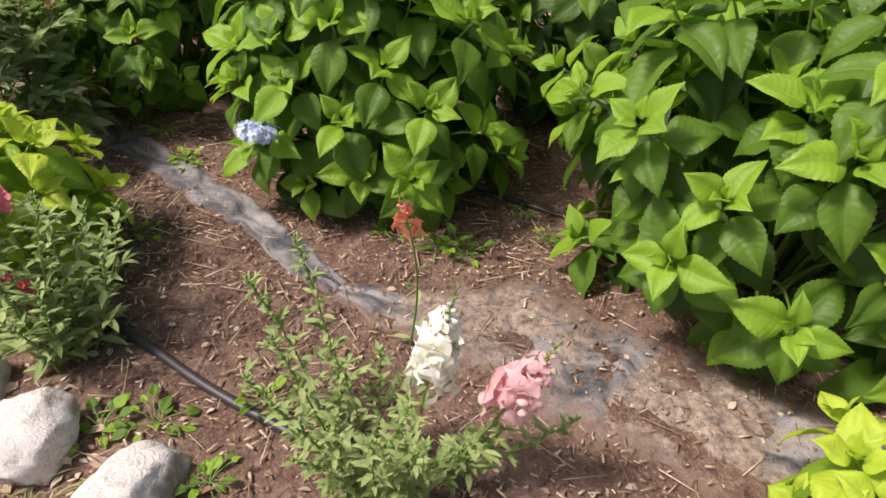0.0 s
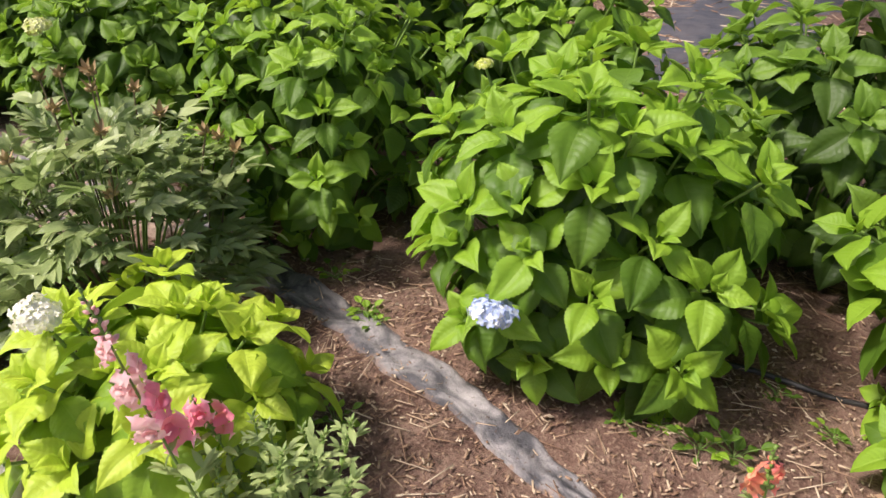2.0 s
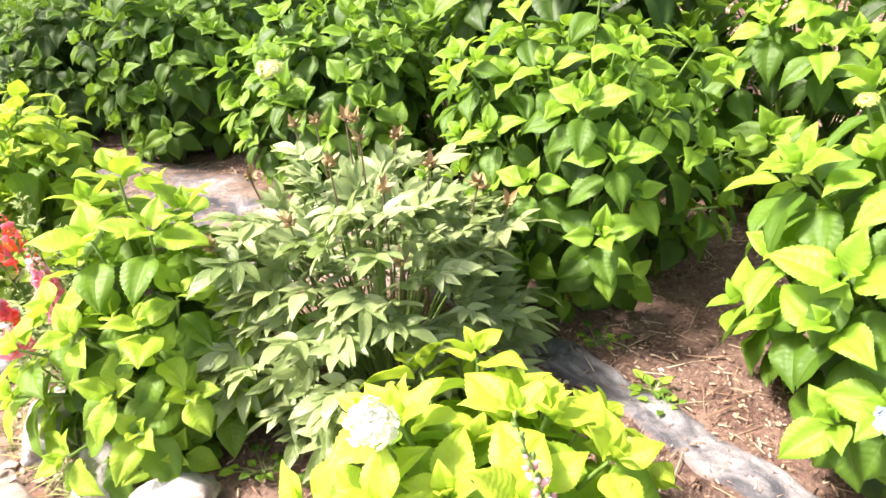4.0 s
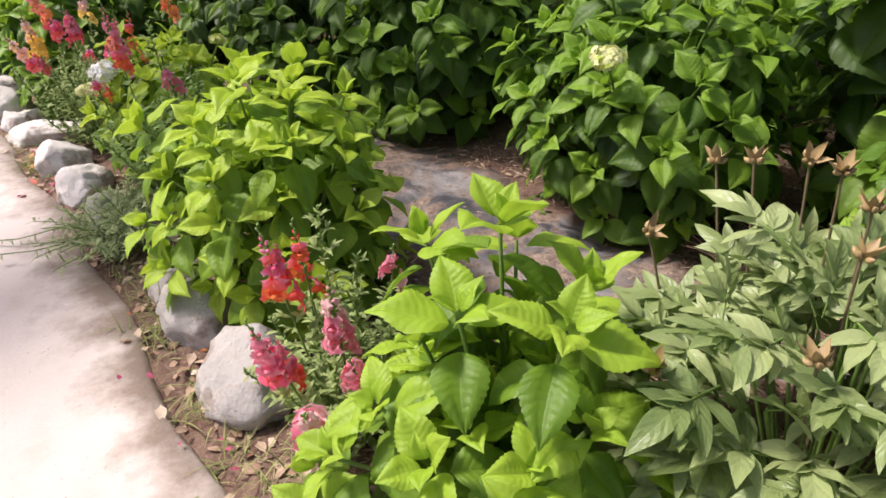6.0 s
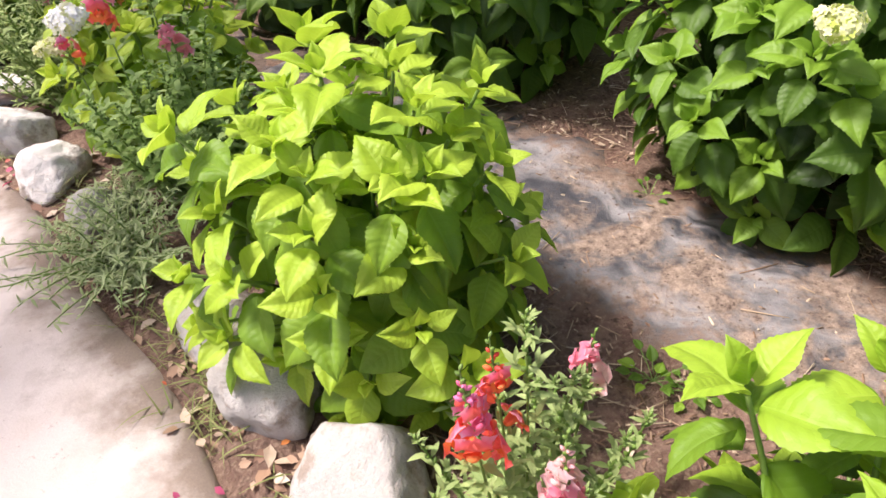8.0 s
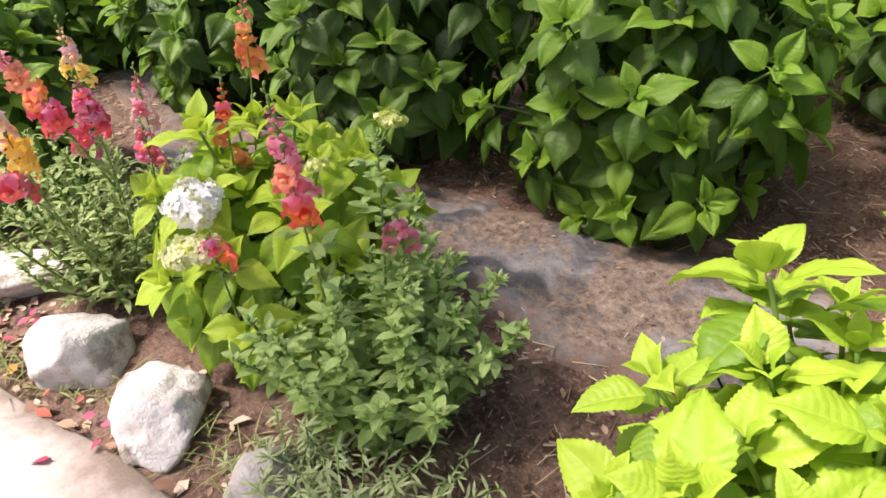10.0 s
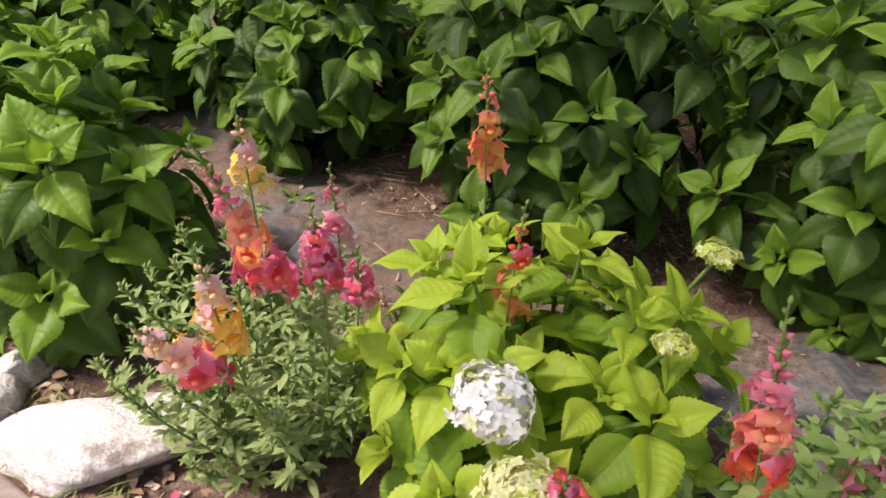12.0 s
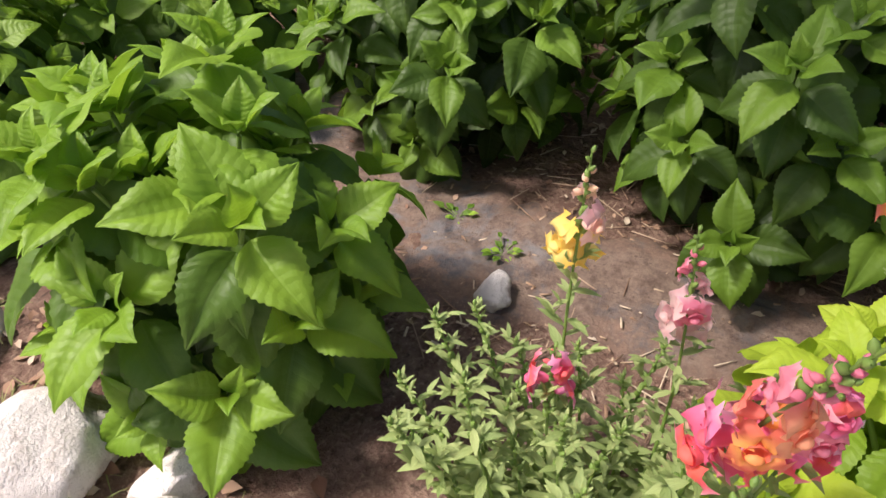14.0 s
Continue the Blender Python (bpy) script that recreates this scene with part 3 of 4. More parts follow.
BUDS = {}
for petal_name in FLORETS:
    bv, bf, bu = bud_arrays(1.0, 6)
    BUDS[petal_name] = mesh_of("bud", bv, bf, PETALS[petal_name], bu)
BROAD_BLADE = blade(5, 3, 0.46, 0.30, 0.35, 0.015, 0.8, 8)
SNAP_BLADE = blade(4, 3, 0.29, 0.25, 0.35, 0.01, 0.85, 3)
HERB_BLADE = blade(3, 3, 0.20, 0.15, 0.25, 0.0, 0.9, 5)


def snap_stem(root, rng, base, tip, colours, leafy=1.0, size=0.036, count=12, span=0.30, blade_len=0.055, leaf_shape=None, leaf_mat=None):
    """One stem: lance-shaped leaves up to the spike, open flowers low on the spike, buds above, green buds at its end."""
    leaf_shape = SNAP_BLADE if leaf_shape is None else leaf_shape
    L = (tip - base).length
    lean = Vector((rng.uniform(-0.03, 0.03), rng.uniform(-0.03, 0.03), 0))
    pts = [base.lerp(tip, t) + lean * math.sin(math.pi * t) for t in (i / 9 for i in range(10))]

    def along(t):
        q = min(8.999, max(0.0, t) * 9)
        i = int(q)
        return pts[i].lerp(pts[i + 1], q - i)

    v, f, u = tube_arrays(pts, [0.0042 - 0.0026 * i / 9 for i in range(10)], 5)
    stem = part("stem", mesh_of("stem", v, f, STEM_GREEN, u), root)
    spike0 = 1 - span / L if colours else 0.96
    pieces, t, a = [], 0.06, rng.uniform(0, 6)
    step = 0.011 / leafy / L
    while t < spike0 + 0.01:
        p = along(t)
        a += 2.4
        e = rng.uniform(0.05, 0.75)
        d = Vector((math.cos(a) * math.cos(e), math.sin(a) * math.cos(e), math.sin(e)))
        s = blade_len * rng.uniform(0.65, 1.2) * (1.0 - 0.45 * t)
        pieces.append(moved(leaf_shape, leaf_frame(p, d, Vector((0, 0, 1)), s)))
        if rng.random() < 0.55:
            p2 = p + d * s * 0.5
            for _ in range(3):
                d2 = (d + Vector((rng.uniform(-1, 1), rng.uniform(-1, 1), rng.uniform(0, 0.9)))).normalized()
                pieces.append(moved(leaf_shape, leaf_frame(p2, d2, Vector((0, 0, 1)), s * rng.uniform(0.5, 0.85))))
        t += step
    if not colours:
        for q in range(9):
            d = Vector((math.cos(q * 2.4), math.sin(q * 2.4), 1.4)).normalized()
            pieces.append(moved(leaf_shape, leaf_frame(along(0.94 + q * 0.006), d, Vector((0, 0, 1)), 0.022)))
    v, f, u, s = joined(pieces)
    fol = part("foliage", mesh_of("foliage", v, f, leaf_mat or SNAP_LEAF, u), root)
    fol["kind"] = "stuff"
    up = (pts[-1] - pts[-3]).normalized()
    greens = []
    for q in range(12):
        t = 1 - q * 0.012 / L
        d = (Vector((math.cos(q * 2.4), math.sin(q * 2.4), 0)) * 0.8 + up).normalized()
        greens.append(moved(bud_arrays(0.010 + 0.0007 * q), leaf_frame(along(t), d.orthogonal(), d, 1.0)))
    v, f, u, s = joined(greens)
    part("spike_tip", mesh_of("spike_tip", v, f, STEM_GREEN, u), root)
    if not colours:
        return stem
    top = 1 - 0.40 * span / L
    count = max(3, int(count * 0.62))
    for q in range(count):
        g = q / max(1, count - 1)
        p = along(spike0 + (top - spike0) * g)
        ang = q * 2.05 + rng.uniform(-0.6, 0.6)
        out = Vector((math.cos(ang), math.sin(ang), 0))
        col = colours[max(0, min(len(colours) - 1, int(g * len(colours) + rng.uniform(-0.75, 0.75))))]
        s = 1.20 * size * (1.14 - 0.50 * g ** 1.5) * rng.uniform(0.80, 1.15)
        d = out + Vector((rng.uniform(-0.45, 0.45), rng.uniform(-0.45, 0.45), rng.uniform(-0.35, 0.30) + 0.25 * g))
        part("flower", FLORETS[col][rng.randrange(4)], root, "", leaf_frame(p + out * 0.004, d, Vector((0, 0, 1)), s))
    for q in range(max(4, int(span * 40))):
        g = q / max(4, int(span * 40))
        p = along(top + (1 - top) * (0.05 + 0.62 * g))
        out = Vector((math.cos(q * 2.4), math.sin(q * 2.4), 0))
        d = (out + up * (0.35 + 0.6 * g)).normalized()
        part("bud", BUDS[colours[-1]], root, "", leaf_frame(p + out * 0.003, d.orthogonal(), d, size * (0.42 - 0.22 * g)))
    return stem


def snapdragon(label, x, y, spikes, fill=(), seed=1, leafy=1.0, blade_len=0.066, size=0.050, leaf_shape=None, leaf_mat=None):
    """A snapdragon plant. spikes: (foot dx, dy, tip dx, dy, z, colours, flowers, span); fill: leafy shoots (dx, dy, z)."""
    rng = random.Random(seed)
    root = thing("snapdragon_plant", x, y, 0, label, "flower", "snapdragons along the stones")
    for fx, fy, tx, ty, tz, colours, count, span in spikes:
        snap_stem(root, rng, Vector((fx, fy, 0)), Vector((tx, ty, tz)), colours, leafy * 0.7, size, count, span, blade_len, leaf_shape, leaf_mat)
    for tx, ty, tz in fill:
        snap_stem(root, rng, Vector((tx * 0.35, ty * 0.35, 0)), Vector((tx, ty, tz)), (), leafy, blade_len=blade_len, leaf_shape=leaf_shape, leaf_mat=leaf_mat)
    return root


def ring_fill(n, r, h, seed):
    rng = random.Random(seed)
    out = []
    for i in range(n):
        a, q = i * 2.4, math.sqrt((i + 0.5) / n)
        out.append((r * q * math.cos(a), r * q * math.sin(a), h * (1 - 0.35 * q) * rng.uniform(0.8, 1.1)))
    return out


# ---------------------------------------------------------------- peony
def peony_leaf_mesh(seed):
    """A compound leaf one unit long: three stalks that each bear slender pointed leaflets."""
    rng = random.Random(seed)
    pieces = [(*tube_arrays([Vector((0, 0, 0)), Vector((0, 0.28, 0.03)), Vector((0, 0.55, 0.0))], [0.012, 0.01, 0.006], 4), 1)]
    for a, start, s in ((0, 0.50, 0.52), (34, 0.46, 0.44), (-34, 0.46, 0.44), (58, 0.28, 0.50), (-58, 0.28, 0.50), (88, 0.26, 0.40), (-88, 0.26, 0.40), (24, 0.33, 0.40), (-24, 0.33, 0.40)):
        t = radians(a + rng.uniform(-10, 10))
        let = blade(6, 5, rng.uniform(0.30, 0.40), rng.uniform(0.10, 0.40), 0.45, 0.02, 0.75, seed * 11 + int(a))
        d = Vector((math.sin(t), math.cos(t), rng.uniform(-0.25, 0.40)))
        pieces.append(moved(let, leaf_frame(Vector((0, start, 0.02)), d, Vector((rng.uniform(-0.6, 0.6), rng.uniform(-0.6, 0.6), 1)), s * rng.uniform(0.85, 1.15))))
    v, f, u, s = joined(pieces)
    return mesh_of("peony_leaf", v, f, [PEONY_LEAF, STEM_GREEN], u, True, s)


PEONY_MESH = [peony_leaf_mesh(q) for q in range(6)]


def pod_mesh(seed):
    """A dried seed head: split, curved pods round a centre."""
    rng = random.Random(seed)
    hull = blade(4, 3, 0.45, -0.35, 0.9, 0.02, 0.7, seed)
    pieces = []
    for q in range(5):
        a = q * 1.2566 + rng.uniform(-0.2, 0.2)
        d = Vector((math.cos(a), math.sin(a), rng.uniform(0.3, 1.0)))
        pieces.append(moved(hull, leaf_frame(Vector((0, 0, 0)), d, Vector((0, 0, 1)), rng.uniform(0.030, 0.050))))
        b = bud_arrays(0.020)
        pieces.append(moved(b, leaf_frame(Vector((math.cos(a + 0.6), math.sin(a + 0.6), 0)) * 0.006, Vector((-d.y, d.x, 0)), d, 1.0)))
    v, f, u, s = joined(pieces)
    return mesh_of("seed_pod", v, f, POD, u)


PODS = [pod_mesh(q) for q in range(3)]


def peony(label, x, y, r, h, n, pods, seed):
    rng = random.Random(seed)
    root = thing("peony_plant", x, y, 0, label, "shrub")
    for i in range(n):
        c = 0.99 - 0.95 * (i + 0.5) / n
        s = math.sqrt(1 - c * c)
        a = i * 2.39996
        k = rng.uniform(0.72, 1.0)
        bump = 1 + 0.22 * noise.noise(Vector((math.cos(a) * s * 2.2, math.sin(a) * s * 2.2, c * 2 + seed)))
        end = Vector((r * 0.74 * s * math.cos(a) * k * bump, r * 0.74 * s * math.sin(a) * k * bump, max(0.07, h * (0.10 + 0.80 * c ** 0.8) * k * bump)))
        out = Vector((math.cos(a), math.sin(a), 0)) * (0.35 + s)
        out = out + Vector((rng.gauss(0, 0.6), rng.gauss(0, 0.6), 0))
        d = out + Vector((0, 0, 0.6 * c - 0.05 + rng.uniform(-0.40, 0.45)))
        part("leaf", PEONY_MESH[rng.randrange(6)], root, "", leaf_frame(end, d, Vector((rng.gauss(0, 0.35), rng.gauss(0, 0.35), 1)) + out * 0.45, rng.uniform(0.14, 0.22)))
        if i % 4 == 0:
            v, f, u = tube_arrays(bend(Vector((end.x * 0.3, end.y * 0.3, 0)), end, 0.0), [0.004] * 7, 5)
            part("stem", mesh_of("stem", v, f, STEM_GREEN, u), root)
    for px, py, pz in pods:
        v, f, u = tube_arrays(bend(Vector((px * 0.75, py * 0.75, 0.2)), Vector((px, py, pz)), 0.02), [0.003] * 7, 5)
        part("stem", mesh_of("stem", v, f, STEM_BROWN, u), root)
        part("seed_pod", PODS[rng.randrange(3)], root, "dry brown split seed pod", pose(px, py, pz, rng.uniform(-30, 30), rng.uniform(-30, 30), rng.uniform(0, 360)))
    return root


# ---------------------------------------------------------------- ground, path, sheet
def edge_x(y):
    """The edge of the concrete path."""
    return 0.95 - 0.118 * (y - 2.0) + 0.03 * math.sin(y * 2.3) + 0.02 * math.sin(y * 6.1 + 1) + 0.055 * math.exp(-((y - 5.1) / 0.75) ** 2)


def ground_z(x, y):
    z = 0.022 * noise.noise(Vector((x * 1.4, y * 1.4, 0))) + 0.012 * noise.noise(Vector((x * 6, y * 6, 3))) + 0.005 * noise.noise(Vector((x * 21, y * 21, 7)))
    return z - 0.035 * (1 - min(1.0, max(0.0, (x - edge_x(y) + 0.12) / 0.25)))


def axis_steps(lo, hi, step, far):
    near = np.arange(lo, hi + 1e-6, step)
    grow = np.array([0.3, 0.8, 2, 5, 12, 30, 80, far])
    return np.concatenate([lo - grow[::-1], near, hi + grow])


def build_ground():
    xs, ys = axis_steps(-0.2, 5.2, 0.035, 300.0), axis_steps(-0.6, 10.6, 0.035, 300.0)
    V = [(x, y, ground_z(x, y)) for y in ys for x in xs]
    nx = len(xs)
    F = [(j * nx + i, j * nx + i + 1, (j + 1) * nx + i + 1, (j + 1) * nx + i) for j in range(len(ys) - 1) for i in range(nx - 1)]
    tagged(new("ground", mesh_of("ground", V, F, SOIL)), "dark brown garden soil with scattered mulch", "ground", kind="structure")


def build_path():
    ys = np.arange(-4, 14.01, 0.06)
    V, F = [], []
    for y in ys:
        e = edge_x(y)
        for x, z in ((-2.2, -0.15), (-2.2, 0.012), (-1.0, 0.014), (e - 0.10, 0.012), (e - 0.02, 0.006 + 0.006 * noise.noise(Vector((y * 9, 0, 0)))), (e + 0.01 * noise.noise(Vector((y * 14, 5, 0))), -0.03), (e + 0.01, -0.15)):
            V.append((x, y, z))
    for j in range(len(ys) - 1):
        for i in range(6):
            F.append((j * 7 + i, j * 7 + i + 1, j * 7 + 8 + i, j * 7 + 7 + i))
    tagged(new("pavement", mesh_of("pavement", V, F, CONCRETE)), "pale worn concrete garden path with dirt along its edge", "path", kind="structure")


def spline(points, n):
    """n + 1 points along a smooth curve through the given ones (tuples of any length)."""
    P = [np.array(p, dtype=float) for p in points]
    P = [2 * P[0] - P[1]] + P + [2 * P[-1] - P[-2]]
    out = []
    for i in range(n + 1):
        q = min(len(P) - 3 - 1e-6, (len(P) - 3) * i / n)
        k, t = int(q), q - int(q)
        a, b, c, d = P[k:k + 4]
        out.append(0.5 * (2 * b + (c - a) * t + (2 * a - 5 * b + 4 * c - d) * t * t + (3 * b - a - 3 * c + d) * t ** 3))
    return out


def sheet(label, run, seed, rise=0.012, mat=None, n=160, m=16):
    """A strip of ground sheet along run (x, y, half width), its edges ragged and half buried."""
    pts = spline(run, n)
    V, F, U = [], [], []
    s = 0.0
    for i, (x, y, w) in enumerate(pts):
        a, b = pts[max(0, i - 1)], pts[min(n, i + 1)]
        d = Vector((b[0] - a[0], b[1] - a[1], 0)).normalized()
        side = Vector((d.y, -d.x, 0))
        if i:
            s += math.hypot(x - pts[i - 1][0], y - pts[i - 1][1])
        w0 = w * (1 + 0.35 * noise.noise(Vector((s * 3.1, seed, 0))) + 0.22 * noise.noise(Vector((s * 11, seed, 2))))
        w1 = w * (1 + 0.35 * noise.noise(Vector((s * 2.7, seed, 9))) + 0.22 * noise.noise(Vector((s * 12, seed, 5))))
        for j in range(m + 1):
            q = j / m
            p = Vector((x, y, 0)) + side * (-w0 + (w0 + w1) * q)
            edge = min(q, 1 - q, i / n * 6, (1 - i / n) * 6)
            fold = 0.010 * noise.noise(Vector((q * 5 + 0.4 * math.sin(s * 3), s * 1.6, seed + 3)))
            V.append((p.x, p.y, ground_z(p.x, p.y) + rise * min(1, edge * 9) - 0.022 * max(0, 1 - edge * 7) + 0.010 * noise.noise(Vector((p.x * 7, p.y * 7, seed))) + fold * min(1, edge * 6)))
            U.append((q, s))
    for i in range(n):
        for j in range(m):
            a = i * (m + 1) + j
            F.append((a, a + 1, a + m + 2, a + m + 1))
    ob = new("ground_sheet", mesh_of("ground_sheet", V, F, mat or FABRIC, U))
    so = ob.modifiers.new("thickness", "SOLIDIFY")
    so.thickness = 0.003
    return tagged(ob, label, "ground sheet")


WIDE_RUN = [(1.60, 6.75, 0.26), (1.68, 6.4, 0.32), (1.76, 5.9, 0.38), (1.90, 5.2, 0.38), (1.98, 4.7, 0.40), (2.08, 4.3, 0.34), (2.16, 3.85, 0.18)]
END_RUN = [(1.70, 8.9, 0.24), (1.54, 8.2, 0.24), (1.42, 7.6, 0.30), (1.50, 7.1, 0.26), (1.62, 6.6, 0.26)]
NARROW_RUN = [(2.18, 3.95, 0.11), (2.16, 3.4, 0.09), (2.11, 2.9, 0.085), (2.06, 2.45, 0.085), (1.99, 2.1, 0.075), (1.94, 1.85, 0.04)]
PATCH_RUN = [(1.93, 1.90, 0.03), (2.02, 1.55, 0.18), (2.11, 1.3, 0.28), (2.13, 0.95, 0.28), (2.10, 0.5, 0.28), (2.04, 0.0, 0.26)]
SHEET_SPOTS = [p for r in (WIDE_RUN, END_RUN, NARROW_RUN, PATCH_RUN) for p in spline(r, 30)]


def on_sheet(x, y):
    return any((x - a) ** 2 + (y - b) ** 2 < (0.8 * w) ** 2 for a, b, w in SHEET_SPOTS)


def stone(x, y, sx, sy, sz, seed, white=True, turn=0.0, sink=0.36, label=""):
    """A weathered field stone: a lump with worn flats, sunk into the soil."""
    rng = random.Random(seed)
    bm = bmesh.new()
    bmesh.ops.create_icosphere(bm, subdivisions=4, radius=1.0)
    planes = [(Vector((rng.gauss(0, 1), rng.gauss(0, 1), rng.gauss(0.3, 0.7))).normalized(), rng.uniform(0.62, 0.88)) for _ in range(11)]
    off = Vector((seed * 3.7, seed * 1.3, 0))
    for v in bm.verts:
        p = v.co.copy()
        p *= 1 + 0.26 * noise.noise(p * 1.3 + off) + 0.12 * noise.noise(p * 3.4 + off) + 0.04 * noise.noise(p * 9 + off)
        for nrm, d in planes:
            over = p.dot(nrm) - d
            if over > 0:
                p -= nrm * over * 0.92
        v.co = p
    for _ in range(1):
        bmesh.ops.smooth_vert(bm, verts=bm.verts, factor=0.5, use_axis_x=True, use_axis_y=True, use_axis_z=True)
    for v in bm.verts:
        p = v.co * (1.08 + 0.08 * noise.noise(v.co * 4.5 + off) + 0.035 * noise.noise(v.co * 11 + off))
        v.co = Vector((p.x * sx, p.y * sy, p.z * sz))
    me = bpy.data.meshes.new("border_stone")
    bm.to_mesh(me)
    bm.free()
    me.polygons.foreach_set("use_smooth", np.ones(len(me.polygons), dtype=bool))
    me.materials.append(STONE_WHITE if white else STONE_GREY)
    ob = new("border_stone", me)
    ob.matrix_basis = pose(x, y, sz * (1 - 2 * sink) , rng.uniform(-8, 8), rng.uniform(-8, 8), turn)
    return tagged(ob, label or ("pale rounded limestone edging the flower bed" if white else "grey rounded fieldstone edging the flower bed"), "stone", "stones edging the bed")


def hose(label, pts, r=0.011):
    P = [Vector((x, y, ground_z(x, y) + r * 0.8)) for x, y in pts]
    fine = []
    for i in range(len(P) - 1):
        a, b, c, d = P[max(i - 1, 0)], P[i], P[i + 1], P[min(i + 2, len(P) - 1)]
        for q in range(8):
            t = q / 8
            fine.append(0.5 * ((2 * b) + (c - a) * t + (2 * a - 5 * b + 4 * c - d) * t * t + (3 * b - a - 3 * c + d) * t ** 3))
    fine.append(P[-1])
    v, f, u = tube_arrays(fine, [r] * len(fine), 8)
    return tagged(new("irrigation_hose", mesh_of("irrigation_hose", v, f, HOSE, u)), label, "hose")


def stuff(name, pieces, mats, label, category):
    v, f, u, s = joined(pieces)
    return tagged(new(name, mesh_of(name, v, f, mats, u)), label, category, kind="stuff")


CHIP = (np.array([(-0.5, -0.5, 0), (0.5, -0.5, 0), (0.5, 0.5, 0), (-0.5, 0.5, 0), (-0.4, -0.5, 1), (0.4, -0.5, 1), (0.4, 0.5, 1), (-0.4, 0.5, 1)]),
        np.array([(4, 5, 6, 7), (0, 1, 5, 4), (1, 2, 6, 5), (2, 3, 7, 6), (3, 0, 4, 7)]), np.zeros((8, 2)))


def chips(rng, n, area, length, width, thick, tilt=8):
    out = []
    while len(out) < n:
        x, y = rng.uniform(area[0], area[1]), rng.uniform(area[2], area[3])
        if x < edge_x(y) + 0.05 or (x > 5.0 and abs(y - 2.78 - 0.17 * (x - 5.0)) < 0.7 and rng.random() < 0.88):
            continue
        if x < 2.7 and rng.random() < 0.7 and on_sheet(x, y):
            continue
        l, w = rng.uniform(*length), rng.uniform(*width)
        m = pose(x, y, ground_z(x, y) + rng.uniform(0.002, 0.016), rng.uniform(-tilt, tilt), rng.uniform(-tilt, tilt), rng.uniform(0, 180)) @ Matrix.Diagonal((w, l, thick, 1))
        out.append(moved(CHIP, m))
    return out


# ---------------------------------------------------------------- small plants
def herb(label, x, y, r, h, n, seed, trails=()):
    """A sprawling fine-leaved herb. trails: runs of points of long branches that lie on the path."""
    rng = random.Random(seed)
    root = thing("herb_plant", x, y, 0, label, "plant")
    runs = []
    for i in range(n):
        a = i * 2.4
        q = r * math.sqrt((i + 0.5) / n)
        runs.append(bend(Vector((rng.gauss(0, 0.04), rng.gauss(0, 0.04), 0)), Vector((q * math.cos(a), q * math.sin(a), h * rng.uniform(0.5, 1.0) * (1.1 - 0.6 * q / r))), 0.06, 8))
    runs += [[Vector(p) for p in t] for t in trails]
    for k, pts in enumerate(runs):
        v, f, u = tube_arrays(pts, [0.0028 - 0.0015 * i / len(pts) for i in range(len(pts))], 4)
        part("stem", mesh_of("stem", v, f, STEM_GREEN, u), root)
        pieces = []
        for i in range(len(pts) - 1):
            for q in range(7 if k < n else 9):
                p = pts[i].lerp(pts[i + 1], rng.random())
                d = Vector((rng.gauss(0, 1), rng.gauss(0, 1), rng.gauss(0.2, 0.6) if k < n else -0.9))
                pieces.append(moved(HERB_BLADE, leaf_frame(p, d, Vector((0, 0, 1)), rng.uniform(0.018, 0.042))))
        v, f, u, s = joined(pieces)
        part("foliage", mesh_of("foliage", v, f, HERB_LEAF, u), root)["kind"] = "stuff"
    return root


def weed(x, y, size, seed, n=12):
    """A small seedling weed: a rosette of little leaves on short stalks."""
    rng = random.Random(seed)
    root = thing("weed", x, y, ground_z(x, y), "small green weed sprouting from bare soil", "plant", "weeds in the soil")
    for i in range(n):
        a = i * 2.4
        d = Vector((math.cos(a), math.sin(a), rng.uniform(0.1, 0.9)))
        q = d * size * rng.uniform(0.2, 0.9)
        v, f, u = tube_arrays([Vector((0, 0, 0)), q * 0.5 + Vector((0, 0, 0.006)), q], [0.0015] * 3, 4)
        part("stem", mesh_of("stem", v, f, STEM_GREEN, u), root)
        part("leaf", LEAF_MESH["green", rng.choice((1, 1, 2)), rng.randrange(4)], root, "", leaf_frame(q, d + Vector((0, 0, -0.2)), Vector((0, 0, 1)), size * rng.uniform(0.35, 0.65)))
    return root


def dry_tuft(x, y, r, n, seed):
    """A tuft of dead grass: bowed straw-coloured blades from one crown."""
    rng = random.Random(seed)
    root = thing("dry_grass_tuft", x, y, ground_z(x, y), "tuft of dead straw-coloured grass on bare soil", "grass")
    for i in range(n):
        a = rng.uniform(0, 6.28)
        tip = Vector((math.cos(a), math.sin(a), 0)) * r * rng.uniform(0.5, 1.1) + Vector((0, 0, rng.uniform(0.02, 0.9) * r))
        v, f, u = tube_arrays(bend(Vector((rng.gauss(0, 0.012), rng.gauss(0, 0.012), 0)), tip, rng.uniform(0.02, 0.09), 5), [0.0026, 0.0024, 0.0022, 0.0018, 0.0014, 0.0008], 4)
        part("blade", mesh_of("blade", v, f, STRAW, u), root)
    return root


